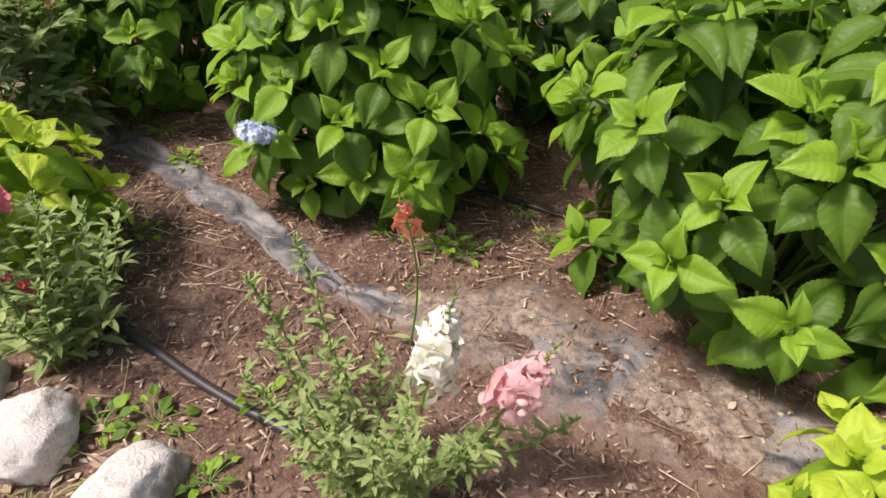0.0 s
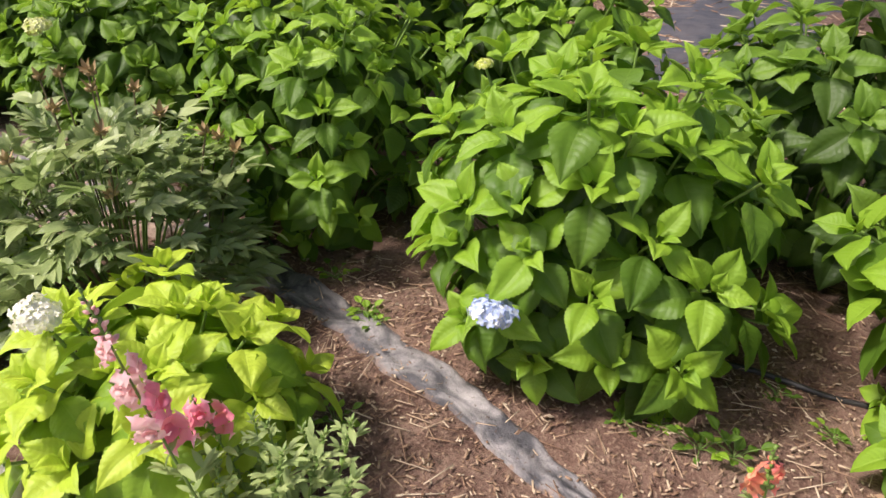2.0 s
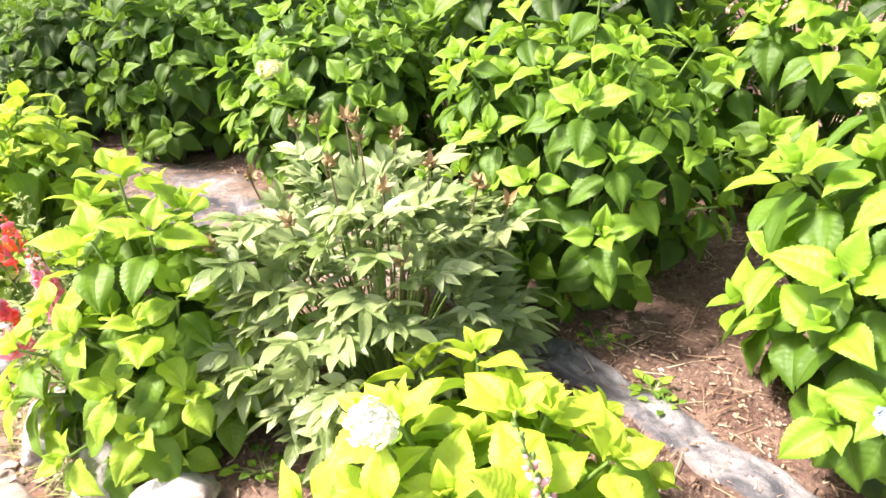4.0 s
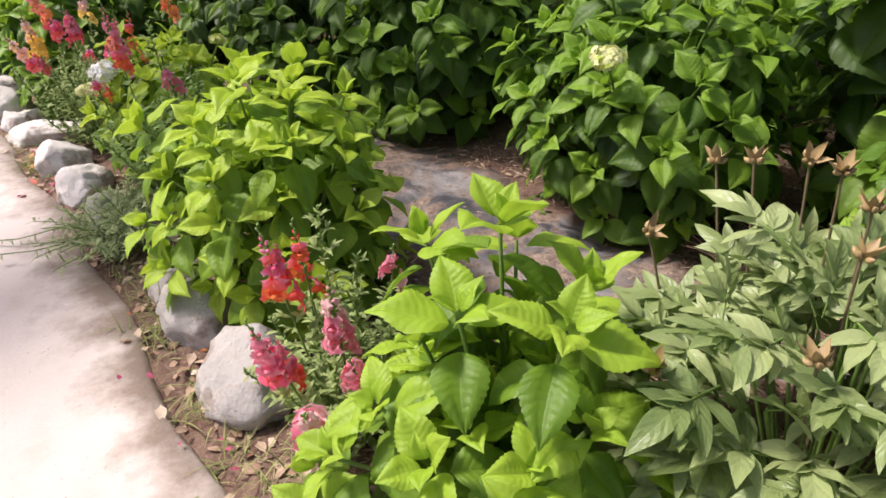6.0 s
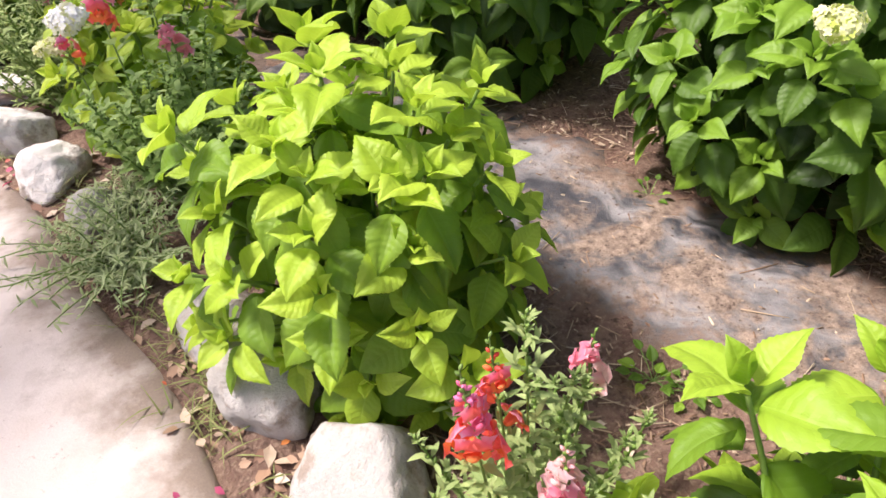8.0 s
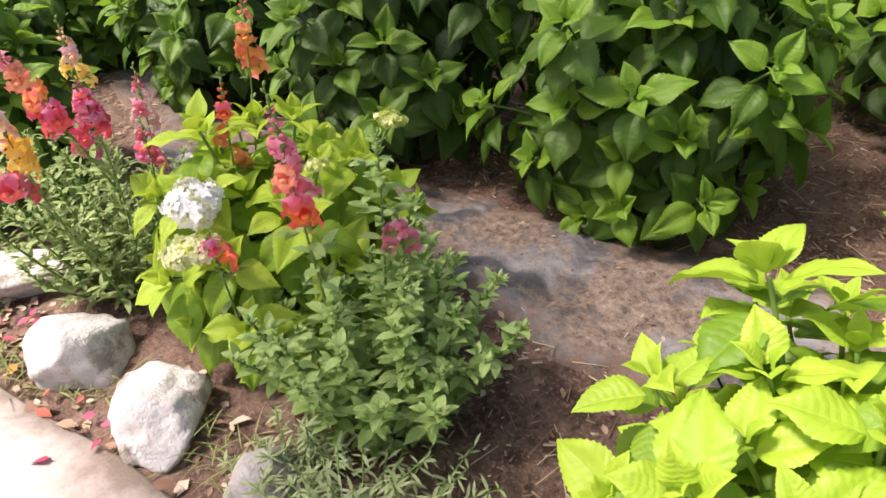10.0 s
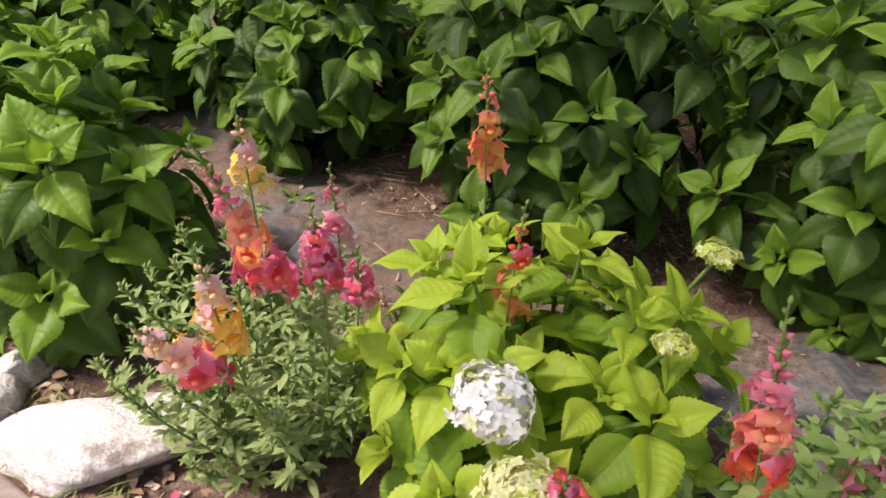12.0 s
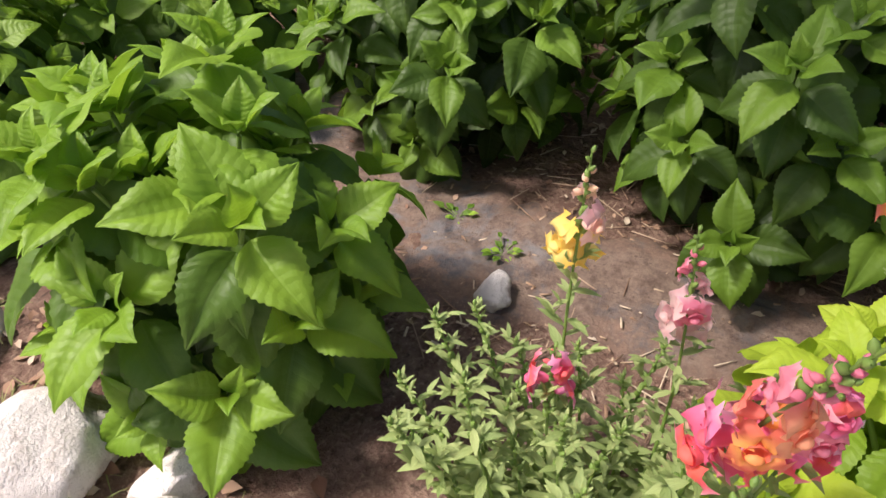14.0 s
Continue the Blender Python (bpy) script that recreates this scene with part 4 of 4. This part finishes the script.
# ---------------------------------------------------------------- setting
build_ground()
build_path()
sheet("wide dusty black ground sheet smeared with dried mud", WIDE_RUN, 3)
sheet("muddy black ground sheet between the bushes", END_RUN, 4, 0.008, MUDDY_SHEET)
sheet("narrow strip of dusty ground sheet half buried in soil", NARROW_RUN, 1, 0.010, STRIP_SHEET)
sheet("grey ground sheet caked with pale dried mud", PATCH_RUN, 2, 0.004, PALE_SHEET)
sheet("large black plastic sheet with pine needles on it", [(5.0, 2.75, 0.60), (6.2, 2.95, 0.75), (7.6, 3.25, 0.85), (9.4, 3.4, 0.9)], 5, mat=BARE_SHEET)

# ---------------------------------------------------------------- hydrangeas, green
DEEP = "green hydrangea bush with large toothed leaves"
hydrangea(DEEP + " and one blue flower", 2.56, 2.22, 0.57, 1.02, 56, seed=11, leaf=0.155, heads=((-0.55, 0.0, 0.40, 0.055, "blue", "milky"), (-0.18, 0.30, 0.88, 0.022, "lime", "cream")))
hydrangea(DEEP + " beside the sheet", 2.84, 0.84, 0.73, 1.12, 78, seed=12, leaf=0.155)
hydrangea(DEEP + " behind the peony", 2.56, 3.44, 0.54, 1.08, 56, seed=13, leaf=0.125)
# next four bushes: shade is put into their darker leaf colour
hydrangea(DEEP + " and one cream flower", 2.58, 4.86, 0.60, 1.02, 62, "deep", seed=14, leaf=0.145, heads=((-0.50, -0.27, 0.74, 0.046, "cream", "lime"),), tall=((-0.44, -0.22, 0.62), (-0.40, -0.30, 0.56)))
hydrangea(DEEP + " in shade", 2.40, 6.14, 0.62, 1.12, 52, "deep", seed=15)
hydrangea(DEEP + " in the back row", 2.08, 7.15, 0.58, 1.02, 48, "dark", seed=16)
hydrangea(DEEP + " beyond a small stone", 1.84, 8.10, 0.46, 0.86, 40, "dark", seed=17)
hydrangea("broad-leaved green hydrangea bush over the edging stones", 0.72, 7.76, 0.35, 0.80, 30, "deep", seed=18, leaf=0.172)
# shade at the back is painted into this bush's leaves
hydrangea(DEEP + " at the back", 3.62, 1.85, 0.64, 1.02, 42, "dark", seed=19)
hydrangea(DEEP + " at the back", 3.74, 3.10, 0.60, 1.12, 42, seed=20)
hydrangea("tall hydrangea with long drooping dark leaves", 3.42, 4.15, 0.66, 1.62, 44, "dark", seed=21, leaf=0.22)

# ---------------------------------------------------------------- hydrangeas, lime
PALE = "low yellow-green hydrangea bush"
hydrangea(PALE + " with one white flower beside the stones", 1.40, 2.76, 0.40, 0.60, 32, "lime", 0.148, seed=31, heads=((-0.17, 0.08, 0.57, 0.042, "white", "milky"),))
hydrangea(PALE + " with tall leading shoots", 1.19, 3.84, 0.43, 0.60, 34, "spring", 0.135, seed=32, tall=((0.02, -0.13, 0.66), (0.0, 0.30, 0.62), (0.05, 0.10, 0.74), (0.14, -0.04, 0.64), (-0.08, 0.04, 0.62), (0.16, 0.2, 0.62)))
hydrangea(PALE + " spreading beside the stones", 1.14, 5.04, 0.45, 0.80, 56, "fresh", 0.128, nodes=5, seed=33, tall=((-0.32, 0.20, 0.62), (0.04, 0.28, 0.70), (0.14, 0.10, 0.73), (-0.06, 0.02, 0.74)))
hydrangea(PALE + " with white and cream flowers", 1.07, 6.50, 0.40, 0.66, 36, "lime", 0.13, seed=34, heads=((-0.24, -0.06, 0.50, 0.060, "milky", "cream"), (-0.32, -0.17, 0.46, 0.052, "cream", "lime"), (0.25, -0.19, 0.58, 0.034, "lime", "cream"), (-0.01, -0.23, 0.57, 0.026, "lime", "cream")))
hydrangea(PALE + " at the near end of the bed", 1.97, 0.36, 0.26, 0.38, 9, "lime", 0.14, seed=35)

# ---------------------------------------------------------------- hydrangeas, far rows
FAR = "dense green hydrangea bush in the far row"
for i, (fx, fy, fr, fh) in enumerate(((3.70, 5.35, 0.70, 1.15), (3.45, 6.7, 0.68, 1.1), (3.05, 7.9, 0.65, 1.05), (2.6, 9.0, 0.62, 0.95), (1.45, 9.1, 0.55, 0.85),
                                      (0.60, 8.9, 0.5, 0.75), (4.1, 0.45, 0.65, 1.0), (4.8, 4.6, 0.7, 1.2), (4.7, 6.1, 0.7, 1.2), (4.4, 7.6, 0.7, 1.1),
                                      (4.0, 9.2, 0.7, 1.0), (2.2, 10.4, 0.65, 0.9), (0.9, 10.3, 0.6, 0.8), (3.6, 10.8, 0.7, 1.0), (11.9, 4.0, 0.55, 0.8))):
    # rows past y 6.4 have shade mixed into their leaf colour
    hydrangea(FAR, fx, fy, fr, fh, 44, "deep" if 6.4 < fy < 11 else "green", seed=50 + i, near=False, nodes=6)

# ---------------------------------------------------------------- peony
peony("grey-green leafy peony plant with dry brown seed pods", 1.70, 3.50, 0.54, 0.74, 296,
      [(0.08, 0.42, 0.72), (0.36, -0.22, 0.54), (-0.11, 0.41, 0.62), (-0.38, 0.12, 0.60), (0.1, 0.1, 0.74), (0.16, 0.20, 0.76), (0.24, 0.12, 0.70), (-0.02, -0.15, 0.70),
       (0.22, -0.05, 0.66), (0.38, -0.10, 0.54), (-0.24, -0.05, 0.66), (0.18, 0.28, 0.75), (-0.1, -0.30, 0.58), (0.30, -0.16, 0.60), (0.12, 0.36, 0.73), (-0.06, 0.02, 0.74)], 41)

# ---------------------------------------------------------------- snapdragons
snapdragon("snapdragon plant with white and pale pink spikes", 1.48, 1.36,
           [(0.06, -0.04, 0.12, -0.12, 0.57, ("white",), 20, 0.25), (0.10, -0.12, 0.18, -0.31, 0.49, ("rose",), 15, 0.20)],
           [(0.16, 0.34, 0.46), (0.04, 0.38, 0.40), (-0.06, 0.20, 0.40), (-0.10, 0.0, 0.34), (-0.12, -0.10, 0.36), (-0.15, 0.12, 0.34), (0.0, -0.1, 0.34), (0.1, 0.05, 0.32), (0.2, -0.25, 0.26), (-0.05, -0.18, 0.34), (0.28, -0.35, 0.20),
            (0.02, 0.12, 0.36), (0.12, -0.02, 0.28), (0.02, -0.24, 0.32), (-0.2, 0.02, 0.30), (-0.1, 0.26, 0.28)], 61, 0.8, size=0.058)
snapdragon("slender snapdragon with a salmon pink spike", 1.88, 1.55, [(0, 0, -0.09, -0.03, 0.58, ("salmon", "salmon"), 6, 0.15)], [], 62, 0.22, size=0.032)
snapdragon("snapdragon plant with leaning pink and rose spikes", 1.34, 2.30,
           [(-0.08, -0.06, -0.14, 0.17, 0.84, ("pink", "rose", "rose", "rose"), 16, 0.34), (-0.06, 0.0, -0.10, 0.06, 0.32, ("violet", "magenta"), 6, 0.10), (0.02, 0.05, -0.02, 0.14, 0.5, ("pink",), 3, 0.08)],
           ring_fill(14, 0.22, 0.54, 63), 63, 0.62, blade_len=0.085, size=0.044)
snapdragon("snapdragon plant with red and pink spikes beside the stones", 1.06, 4.36,
           [(-0.06, -0.02, -0.15, 0.02, 0.64, ("red", "red", "violet"), 12, 0.20), (-0.02, -0.03, -0.05, -0.09, 0.54, ("pink", "pink", "rose"), 15, 0.22), (-0.1, -0.06, -0.25, -0.16, 0.54, ("red", "magenta", "pink"), 16, 0.22),
            (-0.10, -0.12, -0.22, -0.36, 0.44, ("pink", "rose"), 12, 0.14), (0.12, 0.06, 0.19, 0.08, 0.44, ("rose", "pink"), 4, 0.10), (-0.04, 0.0, -0.06, 0.07, 0.60, ("red",), 4, 0.18), (-0.03, -0.1, -0.07, -0.22, 0.40, ("pink",), 7, 0.10)],
           [(0.0, 0.06, 0.62), (0.06, 0.0, 0.50)] + ring_fill(20, 0.27, 0.42, 64), 64, 0.9, size=0.040)
snapdragon("bushy snapdragon plant with a coral spike", 1.0, 6.02,
           [(-0.08, 0.0, -0.13, 0.10, 0.86, ("red", "salmon", "pink", "pink"), 15, 0.28), (0.06, -0.04, 0.02, -0.06, 0.60, ("pink",), 3, 0.10)],
           [(0.0, -0.04, 0.77), (0.10, -0.02, 0.58), (0.16, 0.02, 0.54), (-0.04, -0.14, 0.50)] + ring_fill(32, 0.33, 0.50, 65), 65, 0.8, blade_len=0.078, size=0.042, leaf_shape=BROAD_BLADE, leaf_mat=FRESH_SNAP_LEAF)
snapdragon("tall snapdragon with orange spikes in the lime bush", 1.06, 6.60,
           [(-0.02, -0.04, -0.06, -0.07, 0.74, ("orange", "red"), 6, 0.24), (-0.02, 0.06, 0.19, 0.21, 0.83, ("orange", "orange", "salmon"), 8, 0.21), (-0.22, -0.30, -0.29, -0.33, 0.52, ("red", "magenta"), 4, 0.08)], [], 66, 0.22, size=0.042)
snapdragon("snapdragon plant with yellow, orange and magenta spikes", 0.80, 6.96,
           [(-0.06, -0.15, -0.22, -0.17, 0.75, ("yellow", "yellow", "peach"), 15, 0.22), (-0.02, -0.12, -0.33, -0.12, 0.66, ("magenta", "violet", "yellow", "peach"), 15, 0.22),
            (0.12, -0.08, -0.21, -0.20, 0.92, ("magenta", "magenta", "orange", "salmon", "pink"), 19, 0.36), (-0.02, -0.1, -0.04, -0.20, 0.74, ("magenta", "pink", "violet"), 17, 0.15),
            (0.02, 0.06, 0.06, 0.13, 0.77, ("yellow", "peach", "peach"), 8, 0.17), (0.12, -0.02, 0.18, 0.02, 0.64, ("rose", "pink"), 9, 0.16), (0.04, -0.05, 0.10, -0.14, 0.56, ("pink", "violet"), 9, 0.14), (0.02, 0.06, 0.03, 0.12, 0.47, ("violet", "magenta"), 6, 0.08)],
           [(-0.34, -0.02, 0.46), (-0.20, 0.22, 0.45), (-0.12, 0.28, 0.42), (-0.02, 0.30, 0.46), (-0.25, 0.10, 0.42), (0.08, 0.30, 0.40), (-0.30, 0.16, 0.36), (-0.10, 0.18, 0.48)] + ring_fill(28, 0.31, 0.48, 67), 67, 0.9, size=0.038)

# ---------------------------------------------------------------- herbs and weeds
herb("sprawling grey-green herb trailing onto the concrete path", 0.66, 5.70, 0.34, 0.28, 56, 71,
     (((-0.05, 0, 0.08), (-0.15, 0.0, 0.09), (-0.30, 0.06, 0.07), (-0.44, 0.14, 0.06), (-0.60, 0.2, 0.04)), ((-0.05, 0.1, 0.06), (-0.2, 0.2, 0.07), (-0.34, 0.24, 0.05), (-0.46, 0.34, 0.03))))
herb("low fine-leaved herb between the stones", 0.72, 5.98, 0.20, 0.18, 18, 72)
for i, (wx, wy, ws) in enumerate(((2.18, 2.85, 0.07), (2.13, 2.78, 0.06), (2.27, 3.1, 0.07), (2.25, 1.93, 0.05), (2.30, 1.84, 0.05), (2.64, 1.62, 0.05), (2.31, 1.64, 0.08), (2.28, 1.72, 0.07), (2.55, 1.45, 0.05),
                                  (1.75, 2.56, 0.06), (2.15, 5.02, 0.06), (1.58, 4.5, 0.08), (1.62, 4.42, 0.07), (1.5, 1.72, 0.07), (1.3, 1.9, 0.08), (1.22, 2.0, 0.08), (1.26, 1.66, 0.07), (1.45, 7.75, 0.06), (1.4, 7.55, 0.05), (1.3, 3.3, 0.07), (1.22, 3.45, 0.08))):
    weed(wx, wy, ws, 80 + i)

dry_tuft(2.37, 4.20, 0.20, 34, 5)

# ---------------------------------------------------------------- edging stones
for sx_, sy_, a_, b_, c_, sd_, wh_, tu_ in (
        (1.12, 1.76, 0.17, 0.13, 0.09, 1, True, 20), (1.08, 2.08, 0.13, 0.12, 0.09, 2, True, 70), (1.05, 2.36, 0.16, 0.13, 0.10, 3, True, 40), (0.98, 2.72, 0.14, 0.12, 0.09, 4, True, 10),
        (0.98, 3.10, 0.17, 0.14, 0.13, 5, True, 60), (0.98, 3.48, 0.15, 0.13, 0.08, 6, True, 30), (0.92, 3.78, 0.13, 0.11, 0.07, 7, False, 50), (0.87, 4.08, 0.14, 0.11, 0.08, 8, False, 80),
        (0.86, 4.64, 0.17, 0.17, 0.13, 9, False, 35), (0.83, 5.03, 0.17, 0.13, 0.12, 10, False, -40), (0.78, 5.33, 0.15, 0.11, 0.06, 11, False, 60),
        (0.66, 6.02, 0.12, 0.10, 0.09, 12, False, 30), (0.60, 6.38, 0.15, 0.12, 0.09, 13, True, 45), (0.54, 6.72, 0.13, 0.12, 0.11, 14, True, 0),
        (0.49, 7.25, 0.25, 0.13, 0.075, 15, True, -48), (0.36, 7.57, 0.085, 0.07, 0.07, 16, True, -40), (0.30, 7.86, 0.17, 0.15, 0.12, 17, True, 50), (0.46, 7.62, 0.09, 0.07, 0.06, 18, True, 10),
        (0.28, 8.3, 0.16, 0.13, 0.1, 19, True, 30), (0.24, 8.75, 0.15, 0.13, 0.1, 20, False, 30)):
    stone(sx_, sy_, a_, b_, c_, sd_, wh_, tu_)
tagged(stone(1.24, 7.47, 0.055, 0.045, 0.045, 21, True, 20, 0.15, "small pale grey stone lying on bare soil"), category="stone")

# ---------------------------------------------------------------- hoses
hose("black irrigation hose lying on the soil", [(1.52, 3.1), (1.46, 2.5), (1.45, 2.1), (1.45, 1.8), (1.5, 1.3)], 0.015)
hose("thin black irrigation hose under the bushes", [(2.5, 2.2), (2.68, 1.75), (2.71, 1.5), (2.76, 1.3), (2.8, 0.8)], 0.009)

# ---------------------------------------------------------------- tree
def tree(x, y, k=1.0, high=4.6, shift=0.0, over=0.0):
    root = thing("tree", x, y, 0, "large tree with furrowed grey-brown bark, one behind the bed, two added unseen for shade", "tree")
    root.scale = (k, k, 1)
    rng = random.Random(5)
    pts = [Vector((0.05 * math.sin(i), 0.04 * math.cos(i * 1.3), -0.1 + i * 0.35)) for i in range(12)]
    v, f, u = tube_arrays(pts, [0.48 - 0.10 * min(1, i / 2) - 0.012 * i for i in range(12)], 28)
    for p in v:
        q = 1 + 0.10 * noise.noise(Vector((p[0] * 4, p[1] * 4, p[2] * 0.7)))
        p[0] *= q
        p[1] *= q
    part("trunk", mesh_of("trunk", v, f, BARK, u), root)
    leaves = []
    arr = blade(3, 3, 0.5, 0.2, 0.2, 0.0, 0.8, 2)
    for i in range(7):
        a = i * 0.9
        end = Vector((math.cos(a) * 1.7 + over, math.sin(a) * 1.7 + shift, high + rng.uniform(-0.4, 0.8)))
        v, f, u = tube_arrays(bend(Vector((0, 0, 3.3)), end, 0.4), [0.16 - 0.02 * q for q in range(7)], 8)
        part("limb", mesh_of("limb", v, f, BARK, u), root)
        for _ in range(520):
            q = end + Vector((rng.gauss(0, 0.6), rng.gauss(0, 0.6), rng.gauss(0, 0.5)))
            d = Vector((rng.gauss(0, 1), rng.gauss(0, 1), rng.gauss(-0.3, 0.6)))
            leaves.append(moved(arr, leaf_frame(q, d, Vector((0, 0, 1)), rng.uniform(0.10, 0.2))))
    v, f, u, s = joined(leaves)
    part("crown", mesh_of("crown", v, f, LEAF_MATS["green", 0, True], u), root)["kind"] = "stuff"


# its crown, out of view, is pushed sideways to shade the far straw
tree(8.05, 1.9, 1.0, 5.2, 1.4, -1.9)
# two unseen trees, added so that their crowns shade the back bushes
tree(1.9, 11.2, 0.8, 6.0, -2.4, 0.0)
tree(-2.8, 6.6, 0.70, 6.0, 5.0, 5.6)

# ---------------------------------------------------------------- litter
rng = random.Random(77)
stuff("mulch", chips(rng, 17000, (1.0, 4.2, -0.3, 9.5), (0.006, 0.034), (0.0015, 0.007), 0.0016) + chips(rng, 4200, (1.2, 2.9, 0.0, 3.4), (0.005, 0.020), (0.0015, 0.006), 0.0016) + chips(rng, 350, (1.2, 2.9, 0.0, 3.4), (0.04, 0.12), (0.0016, 0.0036), 0.002, 4) + chips(rng, 3400, (1.0, 4.2, -0.3, 9.5), (0.04, 0.13), (0.0014, 0.0032), 0.002, 4)
      + chips(rng, 15000, (4.4, 14.0, -0.5, 8.5), (0.05, 0.24), (0.006, 0.015), 0.006, 10) + chips(rng, 6000, (3.6, 15.0, 8.5, 18.0), (0.05, 0.24), (0.006, 0.016), 0.006, 10), STRAW, "scattered straw, bark chips and twigs on the soil", "mulch")
dry = blade(3, 3, 0.55, 0.15, 0.5, 0.06, 0.8, 9)
bits, grass, fallen = [], [], []
for i in range(1400):
    y = rng.uniform(0.2, 9)
    x = edge_x(y) + rng.gauss(0.13, 0.09)
    if x < edge_x(y) - 0.02 and rng.random() < 0.7:
        continue
    bits.append(moved(dry, pose(x, y, max(ground_z(x, y), 0.012 if x < edge_x(y) else -1) + 0.006, rng.uniform(-25, 25), rng.uniform(-25, 25), rng.uniform(0, 360)) @ Matrix.Scale(rng.uniform(0.018, 0.062), 4)))
for i in range(500):
    x, y = rng.uniform(1.2, 2.9), rng.uniform(0.2, 8.5)
    bits.append(moved(dry, pose(x, y, ground_z(x, y) + 0.008, rng.uniform(-25, 25), rng.uniform(-25, 25), rng.uniform(0, 360)) @ Matrix.Scale(rng.uniform(0.015, 0.04), 4)))
stuff("leaf_litter", bits, DRY_LEAF, "dry curled fallen leaves along the path edge", "leaf litter")
strand = blade(4, 3, 0.045, 0.45, 0.2, 0.0, 0.5, 4)
for i in range(170):
    y = rng.uniform(1.2, 8.6)
    x = edge_x(y) + rng.gauss(0.10, 0.05)
    for q in range(rng.randrange(8, 22)):
        px, py = x + rng.gauss(0, 0.03), y + rng.gauss(0, 0.03)
        d = Vector((rng.gauss(0, 1), rng.gauss(0, 1), rng.uniform(0.3, 1.6)))
        grass.append(moved(strand, leaf_frame(Vector((px, py, ground_z(px, py))), d, Vector((0, 0, 1)), rng.uniform(0.04, 0.13))))
stuff("grass", grass, GRASS_LEAF, "thin half-dry grass tufts between the stones", "grass")
for i in range(34):
    x, y = rng.gauss(0.47, 0.06), rng.gauss(6.85, 0.16)
    fallen.append(moved(dry, pose(x, y, max(ground_z(x, y), 0.0) + 0.02, rng.uniform(-30, 30), rng.uniform(-30, 30), rng.uniform(0, 360)) @ Matrix.Scale(rng.uniform(0.022, 0.048), 4)))
for i in range(12):
    x, y = rng.gauss(0.68, 0.08), rng.gauss(4.7, 0.25)
    fallen.append(moved(dry, pose(x, y, max(ground_z(x, y), 0.0) + 0.02, rng.uniform(-30, 30), rng.uniform(-30, 30), rng.uniform(0, 360)) @ Matrix.Scale(rng.uniform(0.015, 0.03), 4)))
stuff("fallen_petals", fallen, FALLEN, "fallen red and yellow petals beside the stones", "petals")
